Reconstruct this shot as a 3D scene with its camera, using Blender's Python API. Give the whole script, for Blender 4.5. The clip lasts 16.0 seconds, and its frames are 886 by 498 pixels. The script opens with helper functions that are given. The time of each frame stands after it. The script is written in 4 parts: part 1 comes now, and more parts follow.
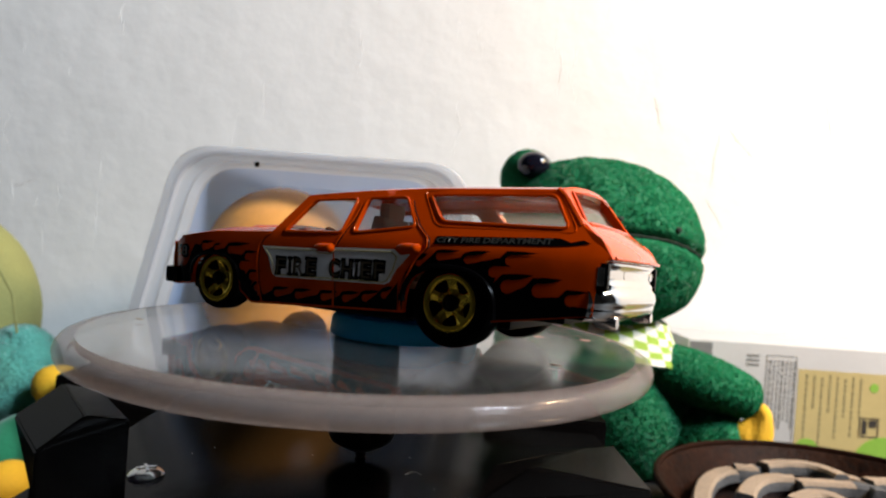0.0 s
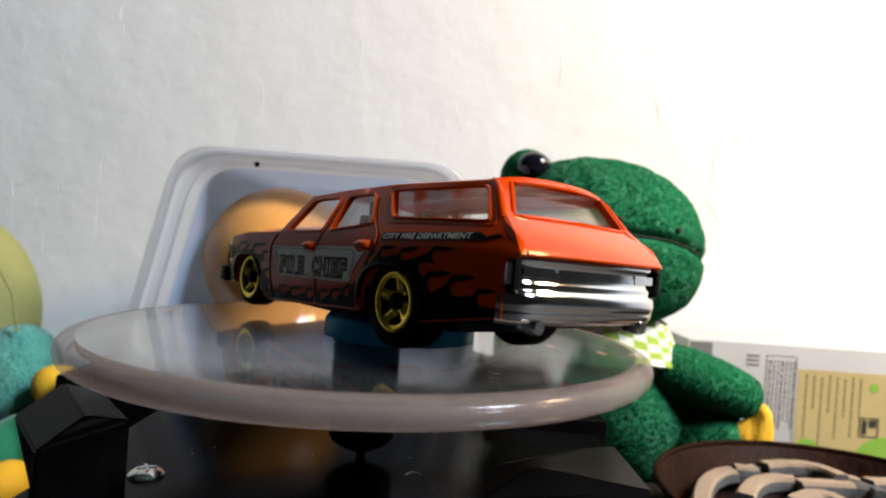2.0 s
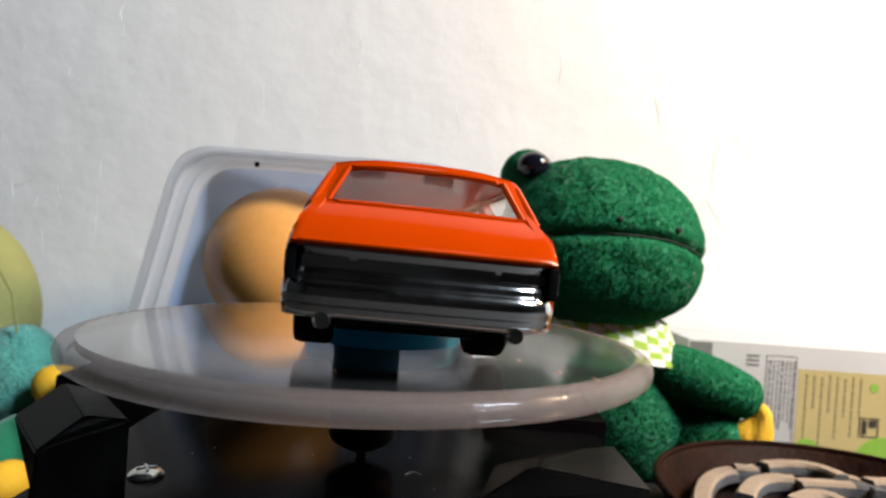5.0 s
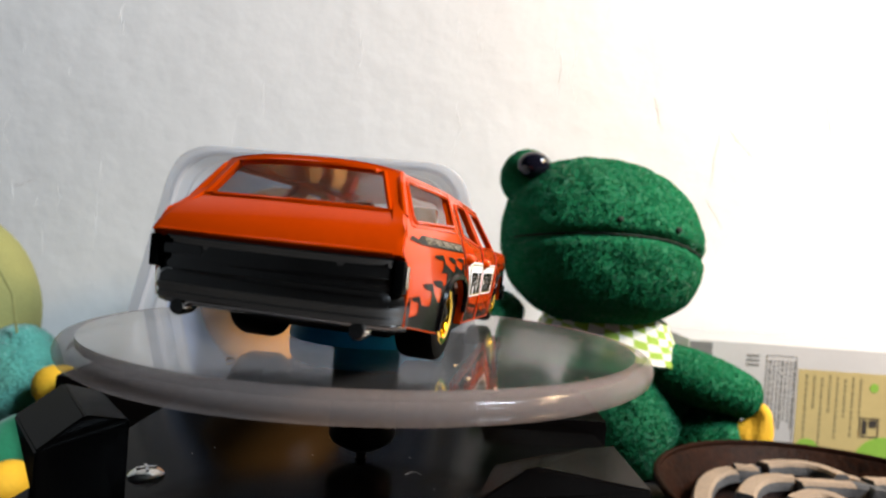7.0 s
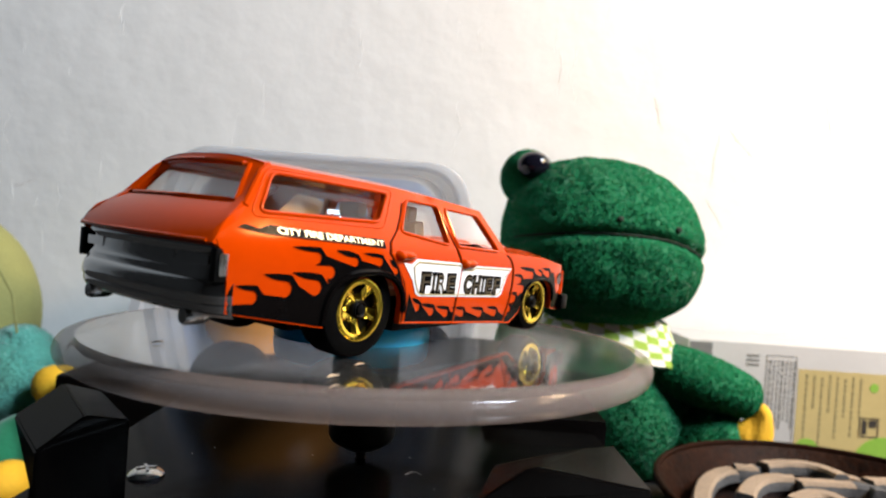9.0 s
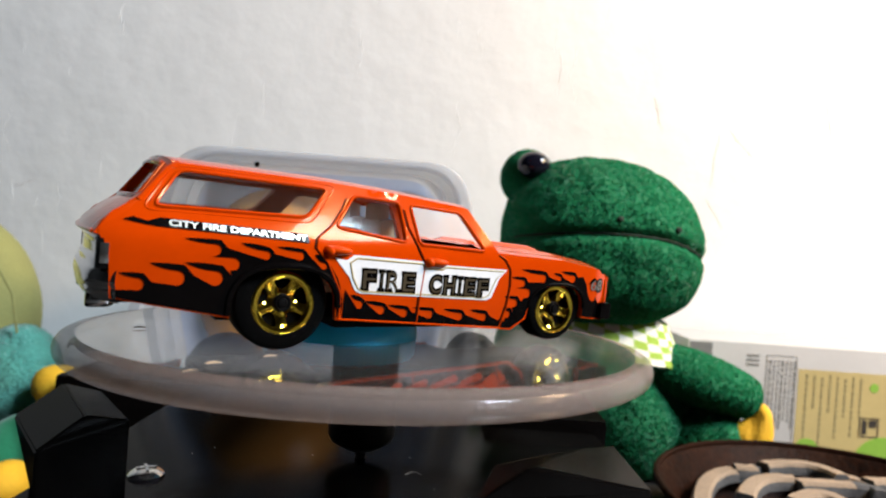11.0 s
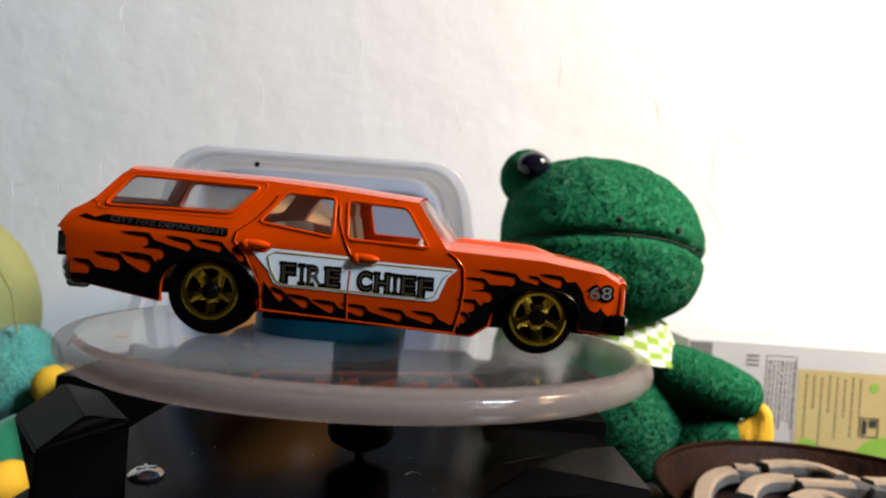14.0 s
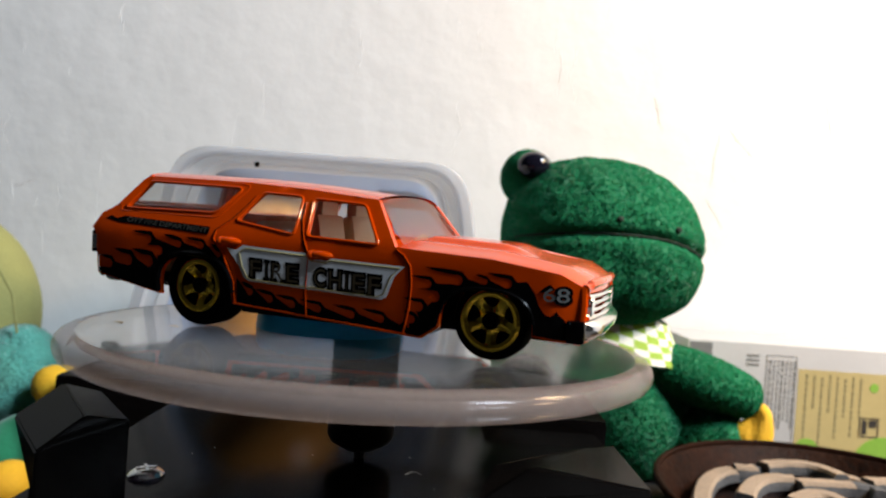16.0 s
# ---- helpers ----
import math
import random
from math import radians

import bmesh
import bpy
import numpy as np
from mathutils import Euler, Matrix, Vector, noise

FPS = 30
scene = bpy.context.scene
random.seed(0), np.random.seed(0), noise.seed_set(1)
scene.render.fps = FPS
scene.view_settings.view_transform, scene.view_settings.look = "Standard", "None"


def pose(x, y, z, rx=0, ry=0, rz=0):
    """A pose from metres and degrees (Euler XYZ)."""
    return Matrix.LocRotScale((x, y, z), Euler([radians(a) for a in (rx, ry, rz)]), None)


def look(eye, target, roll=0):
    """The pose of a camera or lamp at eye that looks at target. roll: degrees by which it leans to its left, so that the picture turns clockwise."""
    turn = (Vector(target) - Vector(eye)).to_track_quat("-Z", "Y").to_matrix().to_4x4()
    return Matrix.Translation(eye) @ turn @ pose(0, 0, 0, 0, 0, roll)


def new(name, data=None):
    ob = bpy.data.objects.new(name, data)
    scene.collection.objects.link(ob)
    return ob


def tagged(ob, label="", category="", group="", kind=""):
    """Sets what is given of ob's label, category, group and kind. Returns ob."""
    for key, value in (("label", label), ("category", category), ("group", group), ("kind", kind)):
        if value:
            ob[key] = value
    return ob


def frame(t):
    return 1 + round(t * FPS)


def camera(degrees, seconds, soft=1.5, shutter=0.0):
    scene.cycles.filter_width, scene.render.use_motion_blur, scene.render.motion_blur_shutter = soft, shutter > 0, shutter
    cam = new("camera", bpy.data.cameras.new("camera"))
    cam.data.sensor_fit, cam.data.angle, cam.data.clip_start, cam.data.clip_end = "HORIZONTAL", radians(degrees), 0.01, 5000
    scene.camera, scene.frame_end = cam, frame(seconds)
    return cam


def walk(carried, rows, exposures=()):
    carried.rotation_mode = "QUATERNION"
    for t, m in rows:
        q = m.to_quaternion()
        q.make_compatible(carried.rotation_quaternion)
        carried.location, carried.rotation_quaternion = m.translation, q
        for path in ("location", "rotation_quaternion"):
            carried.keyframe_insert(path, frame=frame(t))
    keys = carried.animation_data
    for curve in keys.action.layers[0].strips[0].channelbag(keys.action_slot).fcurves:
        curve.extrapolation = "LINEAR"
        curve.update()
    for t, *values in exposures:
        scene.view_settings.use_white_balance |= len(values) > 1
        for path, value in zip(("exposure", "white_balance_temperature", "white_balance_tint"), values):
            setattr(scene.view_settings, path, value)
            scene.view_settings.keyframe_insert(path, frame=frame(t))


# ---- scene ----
from mathutils.geometry import delaunay_2d_cdt

# ---------- camera: stands still, leaning a little ----------
MM = 0.001
cam = camera(66.96, 16.0, soft=2.1)
cam.data.dof.use_dof, cam.data.dof.focus_distance, cam.data.dof.aperture_fstop = True, 0.092, 37.0
VIEW = pose(0, 0, 0.0722, 89.23) @ pose(0, 0, 0, 0, 0, 4.02)
walk(cam, [(0, VIEW), (16.0, VIEW)], [(0, 0.45), (16.0, 0.45)])

# ---------- light ----------
world = bpy.data.worlds.new("world")
scene.world = world
world.use_nodes = True
world.node_tree.nodes["Background"].inputs[0].default_value = (0.55, 0.62, 0.75, 1)
world.node_tree.nodes["Background"].inputs[1].default_value = 0.02


def area_lamp(name, eye, target, size, power, colour):
    data = bpy.data.lights.new(name, "AREA")
    data.shape, data.size, data.energy, data.color = "DISK", size, power, colour
    ob = new(name, data)
    ob.matrix_world = look(eye, target)
    return ob


bulb = bpy.data.lights.new("desk_lamp_light", "POINT")
bulb.energy, bulb.color, bulb.shadow_soft_size = 3.3, (1.0, 0.67, 0.37), 0.03
new("desk_lamp_light", bulb).location = (0.26, 0.09, 0.26)
area_lamp("room_lamp_light", (0.76, -0.32, 0.82), (0.0, 0.15, 0.08), 0.30, 15.6, (0.735, 0.865, 1.0))


# ---------- materials ----------
def material(name, colour, rough=0.5, metal=0.0, grain=0.0, scale=200.0, bump=0.0, bump_scale=400.0, second=None, relief=0.0006, **extra):
    """A surface with two scales of variation: broad stains and fine grain."""
    mat = bpy.data.materials.new(name)
    mat.use_nodes = True
    nt = mat.node_tree
    bsdf = nt.nodes["Principled BSDF"]
    bsdf.inputs["Base Color"].default_value = (*colour, 1)
    bsdf.inputs["Roughness"].default_value = rough
    bsdf.inputs["Metallic"].default_value = metal
    for key, value in extra.items():
        bsdf.inputs[key.replace("_", " ")].default_value = value
    geo = nt.nodes.new("ShaderNodeTexCoord")
    if grain > 0:
        big, small = nt.nodes.new("ShaderNodeTexNoise"), nt.nodes.new("ShaderNodeTexNoise")
        for n, s in ((big, scale), (small, scale * 9)):
            n.inputs["Scale"].default_value = s
            n.inputs["Detail"].default_value = 4
            nt.links.new(geo.outputs["Object"], n.inputs["Vector"])
        mix = nt.nodes.new("ShaderNodeMix")
        mix.data_type = "RGBA"
        add = nt.nodes.new("ShaderNodeMath")
        add.operation = "MULTIPLY_ADD"
        add.inputs[1].default_value, add.inputs[2].default_value = 0.5, 0.0
        plus = nt.nodes.new("ShaderNodeMath")
        plus.operation = "MULTIPLY_ADD"
        plus.inputs[1].default_value = 0.5
        nt.links.new(big.outputs[0], add.inputs[0])
        nt.links.new(small.outputs[0], plus.inputs[0])
        nt.links.new(add.outputs[0], plus.inputs[2])
        ramp = nt.nodes.new("ShaderNodeMapRange")
        ramp.inputs[1].default_value, ramp.inputs[2].default_value = 0.32, 0.68
        nt.links.new(plus.outputs[0], ramp.inputs[0])
        nt.links.new(ramp.outputs[0], mix.inputs[0])
        other = second or tuple(min(1, c * (1 + grain)) for c in colour)
        mix.inputs[6].default_value = (*(c * (1 - grain) for c in colour), 1)
        mix.inputs[7].default_value = (*other, 1)
        nt.links.new(mix.outputs[2], bsdf.inputs["Base Color"])
        rr = nt.nodes.new("ShaderNodeMapRange")
        rr.inputs[3].default_value, rr.inputs[4].default_value = max(0.02, rough - 0.08), min(1, rough + 0.1)
        nt.links.new(big.outputs[0], rr.inputs[0])
        nt.links.new(rr.outputs[0], bsdf.inputs["Roughness"])
    if bump > 0:
        tex = nt.nodes.new("ShaderNodeTexNoise")
        tex.inputs["Scale"].default_value, tex.inputs["Detail"].default_value = bump_scale, 5
        nt.links.new(geo.outputs["Object"], tex.inputs["Vector"])
        b = nt.nodes.new("ShaderNodeBump")
        b.inputs["Strength"].default_value, b.inputs["Distance"].default_value = bump, relief
        nt.links.new(tex.outputs[0], b.inputs["Height"])
        nt.links.new(b.outputs[0], bsdf.inputs["Normal"])
    return mat


def dark_gloss(name, colour, weight, rough):
    """Black plastic under a thin polish, glossier at low angles, with stains and fine relief."""
    mat = material(name, colour, 0.7, grain=0.35, scale=90, Specular_IOR_Level=0.0)
    nt = mat.node_tree
    out = nt.nodes["Material Output"]
    mix, gloss = nt.nodes.new("ShaderNodeMixShader"), nt.nodes.new("ShaderNodeBsdfGlossy")
    tex, bump = nt.nodes.new("ShaderNodeTexNoise"), nt.nodes.new("ShaderNodeBump")
    tex.inputs["Scale"].default_value = 350
    bump.inputs["Strength"].default_value, bump.inputs["Distance"].default_value = 0.05, 0.0004
    nt.links.new(tex.outputs[0], bump.inputs["Height"])
    nt.links.new(bump.outputs[0], gloss.inputs["Normal"])
    gloss.inputs["Roughness"].default_value = rough
    edge, steep, share = nt.nodes.new("ShaderNodeLayerWeight"), nt.nodes.new("ShaderNodeMath"), nt.nodes.new("ShaderNodeMath")
    edge.inputs[0].default_value = 0.5
    steep.operation, share.operation = "POWER", "MULTIPLY_ADD"
    steep.inputs[1].default_value, share.inputs[1].default_value, share.inputs[2].default_value = 4.0, 3.0 * weight, 0.45 * weight
    nt.links.new(edge.outputs["Facing"], steep.inputs[0])
    nt.links.new(steep.outputs[0], share.inputs[0])
    nt.links.new(share.outputs[0], mix.inputs[0])
    nt.links.new(nt.nodes["Principled BSDF"].outputs[0], mix.inputs[1])
    nt.links.new(gloss.outputs[0], mix.inputs[2])
    nt.links.new(mix.outputs[0], out.inputs[0])
    return mat


def milky(name, colour, clear, rough=0.3):
    """Thin milky plastic: partly clear, partly scattering light to both sides."""
    mat = material(name, colour, rough, grain=0.03, scale=40)
    nt = mat.node_tree
    out = nt.nodes["Material Output"]
    mix, thru, see, soft = nt.nodes.new("ShaderNodeMixShader"), nt.nodes.new("ShaderNodeBsdfTranslucent"), nt.nodes.new("ShaderNodeBsdfTransparent"), nt.nodes.new("ShaderNodeMixShader")
    thru.inputs[0].default_value = (*colour, 1)
    soft.inputs[0].default_value, mix.inputs[0].default_value = 0.45, clear
    nt.links.new(nt.nodes["Principled BSDF"].outputs[0], soft.inputs[1])
    nt.links.new(thru.outputs[0], soft.inputs[2])
    nt.links.new(soft.outputs[0], mix.inputs[1])
    nt.links.new(see.outputs[0], mix.inputs[2])
    nt.links.new(mix.outputs[0], out.inputs[0])
    return mat


def thin_clear(name, tint, rough, veiled=0.2):
    """A thin clear sheet: see-through, with a Fresnel gloss on it."""
    mat = bpy.data.materials.new(name)
    mat.use_nodes = True
    nt = mat.node_tree
    nt.nodes.clear()
    out, mix = nt.nodes.new("ShaderNodeOutputMaterial"), nt.nodes.new("ShaderNodeMixShader")
    clear, gloss, fres = nt.nodes.new("ShaderNodeBsdfTransparent"), nt.nodes.new("ShaderNodeBsdfGlossy"), nt.nodes.new("ShaderNodeLayerWeight")
    steep, share = nt.nodes.new("ShaderNodeMath"), nt.nodes.new("ShaderNodeMath")
    steep.operation, share.operation = "POWER", "MULTIPLY_ADD"
    steep.inputs[1].default_value, share.inputs[1].default_value, share.inputs[2].default_value = 4.0, 0.75, 0.05
    clear.inputs[0].default_value = (*tint, 1)
    gloss.inputs["Roughness"].default_value = rough
    fres.inputs[0].default_value = 0.5
    nt.links.new(fres.outputs["Facing"], steep.inputs[0])
    nt.links.new(steep.outputs[0], share.inputs[0])
    nt.links.new(share.outputs[0], mix.inputs[0])
    nt.links.new(clear.outputs[0], mix.inputs[1])
    nt.links.new(gloss.outputs[0], mix.inputs[2])
    # White haze mixed in to brighten the pane, in place of bright reflections
    haze, veil = nt.nodes.new("ShaderNodeBsdfTranslucent"), nt.nodes.new("ShaderNodeMixShader")
    haze.inputs[0].default_value = (0.8, 0.8, 0.8, 1)
    veil.inputs[0].default_value = veiled
    nt.links.new(mix.outputs[0], veil.inputs[1])
    nt.links.new(haze.outputs[0], veil.inputs[2])
    nt.links.new(veil.outputs[0], out.inputs[0])
    return mat


ORANGE = material("orange_paint", (0.52, 0.043, 0.0005), 0.12, grain=0.05, scale=120, Specular_IOR_Level=0.22, Specular_Tint=(1.0, 0.42, 0.12, 1.0), Coat_Weight=0.08, Coat_Roughness=0.04)
BLACK_PRINT = material("black_print", (0.0025, 0.002, 0.002), 0.2, grain=0.2, scale=300, Specular_IOR_Level=0.06)
WHITE_PRINT = material("white_print", (0.75, 0.76, 0.78), 0.4, grain=0.04, scale=300)
GOLD_LINE = material("gold_line", (0.38, 0.30, 0.12), 0.45, grain=0.1, scale=300)
DARK_LETTER = material("dark_letter_foil", (0.11, 0.085, 0.05), 0.38, 0.7, grain=0.15, scale=300)
NUMBER_GREY = material("number_grey", (0.17, 0.165, 0.155), 0.4, 0.3, grain=0.1, scale=300)
FOIL = material("silver_letter_foil", (0.36, 0.33, 0.28), 0.34, 1.0, grain=0.12, scale=300)
GOLD = material("gold_chrome", (1.0, 0.68, 0.07), 0.08, 1.0, bump=0.05, bump_scale=700)
CHROME = material("chrome", (0.62, 0.61, 0.60), 0.10, 1.0, grain=0.03, scale=200)
TYRE = material("tyre_plastic", (0.0022, 0.0022, 0.0022), 0.5, grain=0.2, scale=300, Specular_IOR_Level=0.025)
CHASSIS = material("chassis_black", (0.003, 0.003, 0.003), 0.4, grain=0.2, scale=300, Specular_IOR_Level=0.06)
TAN = material("tan_plastic", (0.42, 0.31, 0.20), 0.45, grain=0.06, scale=200)
GLASS = thin_clear("clear_plastic", (0.90, 0.91, 0.91), 0.05, 0.34)
CLEAR = thin_clear("clear_side_plastic", (0.94, 0.95, 0.95), 0.05, 0.20)
WALL = material("wall_paint", (0.78, 0.78, 0.77), 0.75, grain=0.03, scale=14, bump=0.26, bump_scale=38, relief=0.004)
FROST = material("clear_scuffed_plastic", (0.80, 0.79, 0.78), 0.05, bump=0.02, bump_scale=90, Transmission_Weight=0.98, IOR=1.37)
RIM = milky("milky_rim_plastic", (0.42, 0.345, 0.315), 0.58, 0.10)
TUB = milky("milky_plastic", (0.69, 0.71, 0.75), 0.44)
TUB_BLUE = milky("bluish_plastic", (0.42, 0.55, 0.80), 0.40)
BLUE = material("blue_cap_plastic", (0.03, 0.52, 0.80), 0.3, grain=0.08, scale=150)
BASE = dark_gloss("black_gloss_plate", (0.003, 0.003, 0.003), 0.045, 0.07)
BLOCK = dark_gloss("black_rough_plastic", (0.0022, 0.0017, 0.0015), 0.045, 0.22)
STEEL = material("screw_steel", (0.72, 0.70, 0.66), 0.18, 1.0, grain=0.08, scale=300)
FUR = material("green_pile", (0.018, 0.24, 0.10), 0.95, grain=0.15, scale=120, Specular_IOR_Level=0.2)


def let_through(mat, colour, share):
    """Thin fibres pass part of the light on."""
    nt = mat.node_tree
    out, bsdf = nt.nodes["Material Output"], nt.nodes["Principled BSDF"]
    thin, mix = nt.nodes.new("ShaderNodeBsdfTranslucent"), nt.nodes.new("ShaderNodeMixShader")
    thin.inputs[0].default_value = (*colour, 1)
    mix.inputs[0].default_value = share
    nt.links.new(bsdf.outputs[0], mix.inputs[1])
    nt.links.new(thin.outputs[0], mix.inputs[2])
    nt.links.new(mix.outputs[0], out.inputs[0])


let_through(FUR, (0.016, 0.22, 0.09), 0.5)
let_through(BLUE, (0.04, 0.62, 0.90), 0.5)
GREEN = material("green_plush", (0.016, 0.205, 0.086), 0.9, grain=0.18, scale=160, bump=0.3, bump_scale=900, Sheen_Weight=0.4)
TEAL = material("teal_plush", (0.085, 0.33, 0.26), 0.9, grain=0.2, scale=160, bump=0.9, bump_scale=900, Sheen_Weight=0.4)
LIME = material("pale_green_felt", (0.27, 0.26, 0.085), 0.85, grain=0.1, scale=120, bump=0.3, bump_scale=900)
YELLOW = material("yellow_felt", (0.80, 0.45, 0.02), 0.8, grain=0.08, scale=150, bump=0.4, bump_scale=900)
EYE = material("black_eye_plastic", (0.006, 0.006, 0.012), 0.06)
THREAD = material("dark_thread", (0.006, 0.02, 0.010), 0.8)
BALL = material("orange_ball", (0.72, 0.33, 0.09), 0.12, grain=0.08, scale=60)
CARD = material("card_white", (0.50, 0.50, 0.50), 0.55, grain=0.03, scale=60)
CREAM = material("card_cream", (0.47, 0.38, 0.165), 0.55, grain=0.05, scale=60)
INK = material("grey_ink", (0.20, 0.20, 0.19), 0.6)
LEAFGREEN = material("print_green", (0.22, 0.42, 0.05), 0.55, grain=0.06, scale=80)
RUST = material("rusty_pan", (0.004, 0.002, 0.0015), 0.5, grain=0.5, scale=70, second=(0.024, 0.0075, 0.003), bump=0.6, bump_scale=500, Specular_IOR_Level=0.05)
ASH = material("burnt_coil", (0.27, 0.205, 0.145), 0.9, grain=0.2, scale=120, bump=0.6, bump_scale=700)
COIL = material("dark_coil", (0.06, 0.062, 0.066), 0.85, grain=0.3, scale=120, bump=0.5, bump_scale=700)
TABLE = material("table_wood", (0.010, 0.009, 0.008), 0.65, grain=0.25, scale=40)
ROOM = material("room_paint", (0.016, 0.016, 0.016), 0.8, grain=0.05, scale=4)


# ---------- mesh helpers, all in millimetres ----------
def thing(name, label, category, group="", kind="", m=None):
    ob = tagged(new(name), label, category, group, kind)
    ob.empty_display_size = 0.005
    if m is not None:
        ob.matrix_world = m
    return ob


def finish(bm, sharp=38):
    bmesh.ops.remove_doubles(bm, verts=bm.verts, dist=0.002)
    bmesh.ops.recalc_face_normals(bm, faces=bm.faces)
    for f in bm.faces:
        f.smooth = True
    for e in bm.edges:
        if len(e.link_faces) != 2 or e.calc_face_angle(0) > radians(sharp):
            e.smooth = False


def part(name, bm, mat, parent=None, label="", sharp=38, tidy=True):
    if tidy:
        finish(bm, sharp)
    bmesh.ops.scale(bm, vec=(MM, MM, MM), verts=bm.verts)
    me = bpy.data.meshes.new(name)
    bm.to_mesh(me)
    bm.free()
    me.materials.append(mat)
    ob = new(name, me)
    ob.parent = parent
    return tagged(ob, label)


def box(bm, lo, hi, bevel=0.0, m=None):
    g = bmesh.ops.create_cube(bm, size=1)
    vs = g["verts"]
    for v in vs:
        v.co = Vector([lo[i] + (v.co[i] + 0.5) * (hi[i] - lo[i]) for i in range(3)])
    if bevel:
        es = list({e for v in vs for e in v.link_edges})
        r = bmesh.ops.bevel(bm, geom=es, offset=bevel, segments=2, profile=0.7, affect="EDGES")
        vs = list({v for f in r["faces"] for v in f.verts} | {v for v in vs if v.is_valid})
    if m is not None:
        bmesh.ops.transform(bm, matrix=m, verts=vs)
    return vs


def lathe(bm, profile, n=48, m=None, closed=False):
    """Spins (radius, height) pairs about z."""
    rings = []
    for r, z in profile:
        rings.append([bm.verts.new((r * math.cos(2 * math.pi * i / n), r * math.sin(2 * math.pi * i / n), z)) for i in range(n)])
    pairs = list(zip(rings, rings[1:])) + ([(rings[-1], rings[0])] if closed else [])
    for a, b in pairs:
        for i in range(n):
            bm.faces.new((a[i], a[(i + 1) % n], b[(i + 1) % n], b[i]))
    if m is not None:
        bmesh.ops.transform(bm, matrix=m, verts=[v for r in rings for v in r])


def grid(bm, rows):
    """Quads between rows of points of equal length."""
    vs = [[bm.verts.new(p) for p in row] for row in rows]
    for a, b in zip(vs, vs[1:]):
        for i in range(len(a) - 1):
            bm.faces.new((a[i], a[i + 1], b[i + 1], b[i]))
    return vs


def tube(bm, pts, r, n=6, closed=False):
    pts = [Vector(p) for p in pts]
    rings = []
    for i, p in enumerate(pts):
        a = pts[i - 1] if i or closed else p
        b = pts[(i + 1) % len(pts)] if i < len(pts) - 1 or closed else p
        d = (b - a).normalized()
        side = d.cross(Vector((0.13, 0.97, 0.2))).normalized()
        up = side.cross(d)
        rr = r[i] if isinstance(r, (list, tuple)) else r
        rings.append([bm.verts.new(p + rr * (math.cos(2 * math.pi * k / n) * side + math.sin(2 * math.pi * k / n) * up)) for k in range(n)])
    pairs = list(zip(rings, rings[1:])) + ([(rings[-1], rings[0])] if closed else [])
    for a, b in pairs:
        for k in range(n):
            bm.faces.new((a[k], a[(k + 1) % n], b[(k + 1) % n], b[k]))
    if not closed:
        bm.faces.new(rings[0][::-1])
        bm.faces.new(rings[-1])


def ellipsoid(bm, c, r, m=None, n=3, rough=0.0, freq=0.3, power=1.0):
    g = bmesh.ops.create_icosphere(bm, subdivisions=n, radius=1)
    for v in g["verts"]:
        d = v.co.normalized()
        if power != 1.0:
            d = Vector([math.copysign(abs(k) ** power, k) for k in d])
        p = Vector((d.x * r[0], d.y * r[1], d.z * r[2]))
        if m is not None:
            p = m.to_3x3() @ p
        p += Vector(c)
        if rough:
            p += d * rough * noise.noise(p * freq)
        p.z = max(p.z, 0.05)
        v.co = p
    return g["verts"]


def inside(p, loop):
    hit = False
    for (x1, z1), (x2, z2) in zip(loop, loop[1:] + loop[:1]):
        if (z1 > p[1]) != (z2 > p[1]) and p[0] < (x2 - x1) * (p[1] - z1) / (z2 - z1) + x1:
            hit = not hit
    return hit


def dense(loop, step):
    out = []
    for a, b in zip(loop, loop[1:] + loop[:1]):
        n = max(1, int(math.dist(a, b) / step))
        out += [(a[0] + (b[0] - a[0]) * i / n, a[1] + (b[1] - a[1]) * i / n) for i in range(n)]
    return out


def round_loop(loop, r, n=4):
    """Rounds the corners of a loop."""
    out = []
    for i, p in enumerate(loop):
        p, a, b = Vector(p), Vector(loop[i - 1]), Vector(loop[(i + 1) % len(loop)])
        u, w = (a - p), (b - p)
        k = min(r, u.length * 0.45, w.length * 0.45)
        s, e = p + u.normalized() * k, p + w.normalized() * k
        for j in range(n + 1):
            t = j / n
            q = (1 - t) ** 2 * s + 2 * t * (1 - t) * p + t * t * e
            out.append((q.x, q.y))
    return out


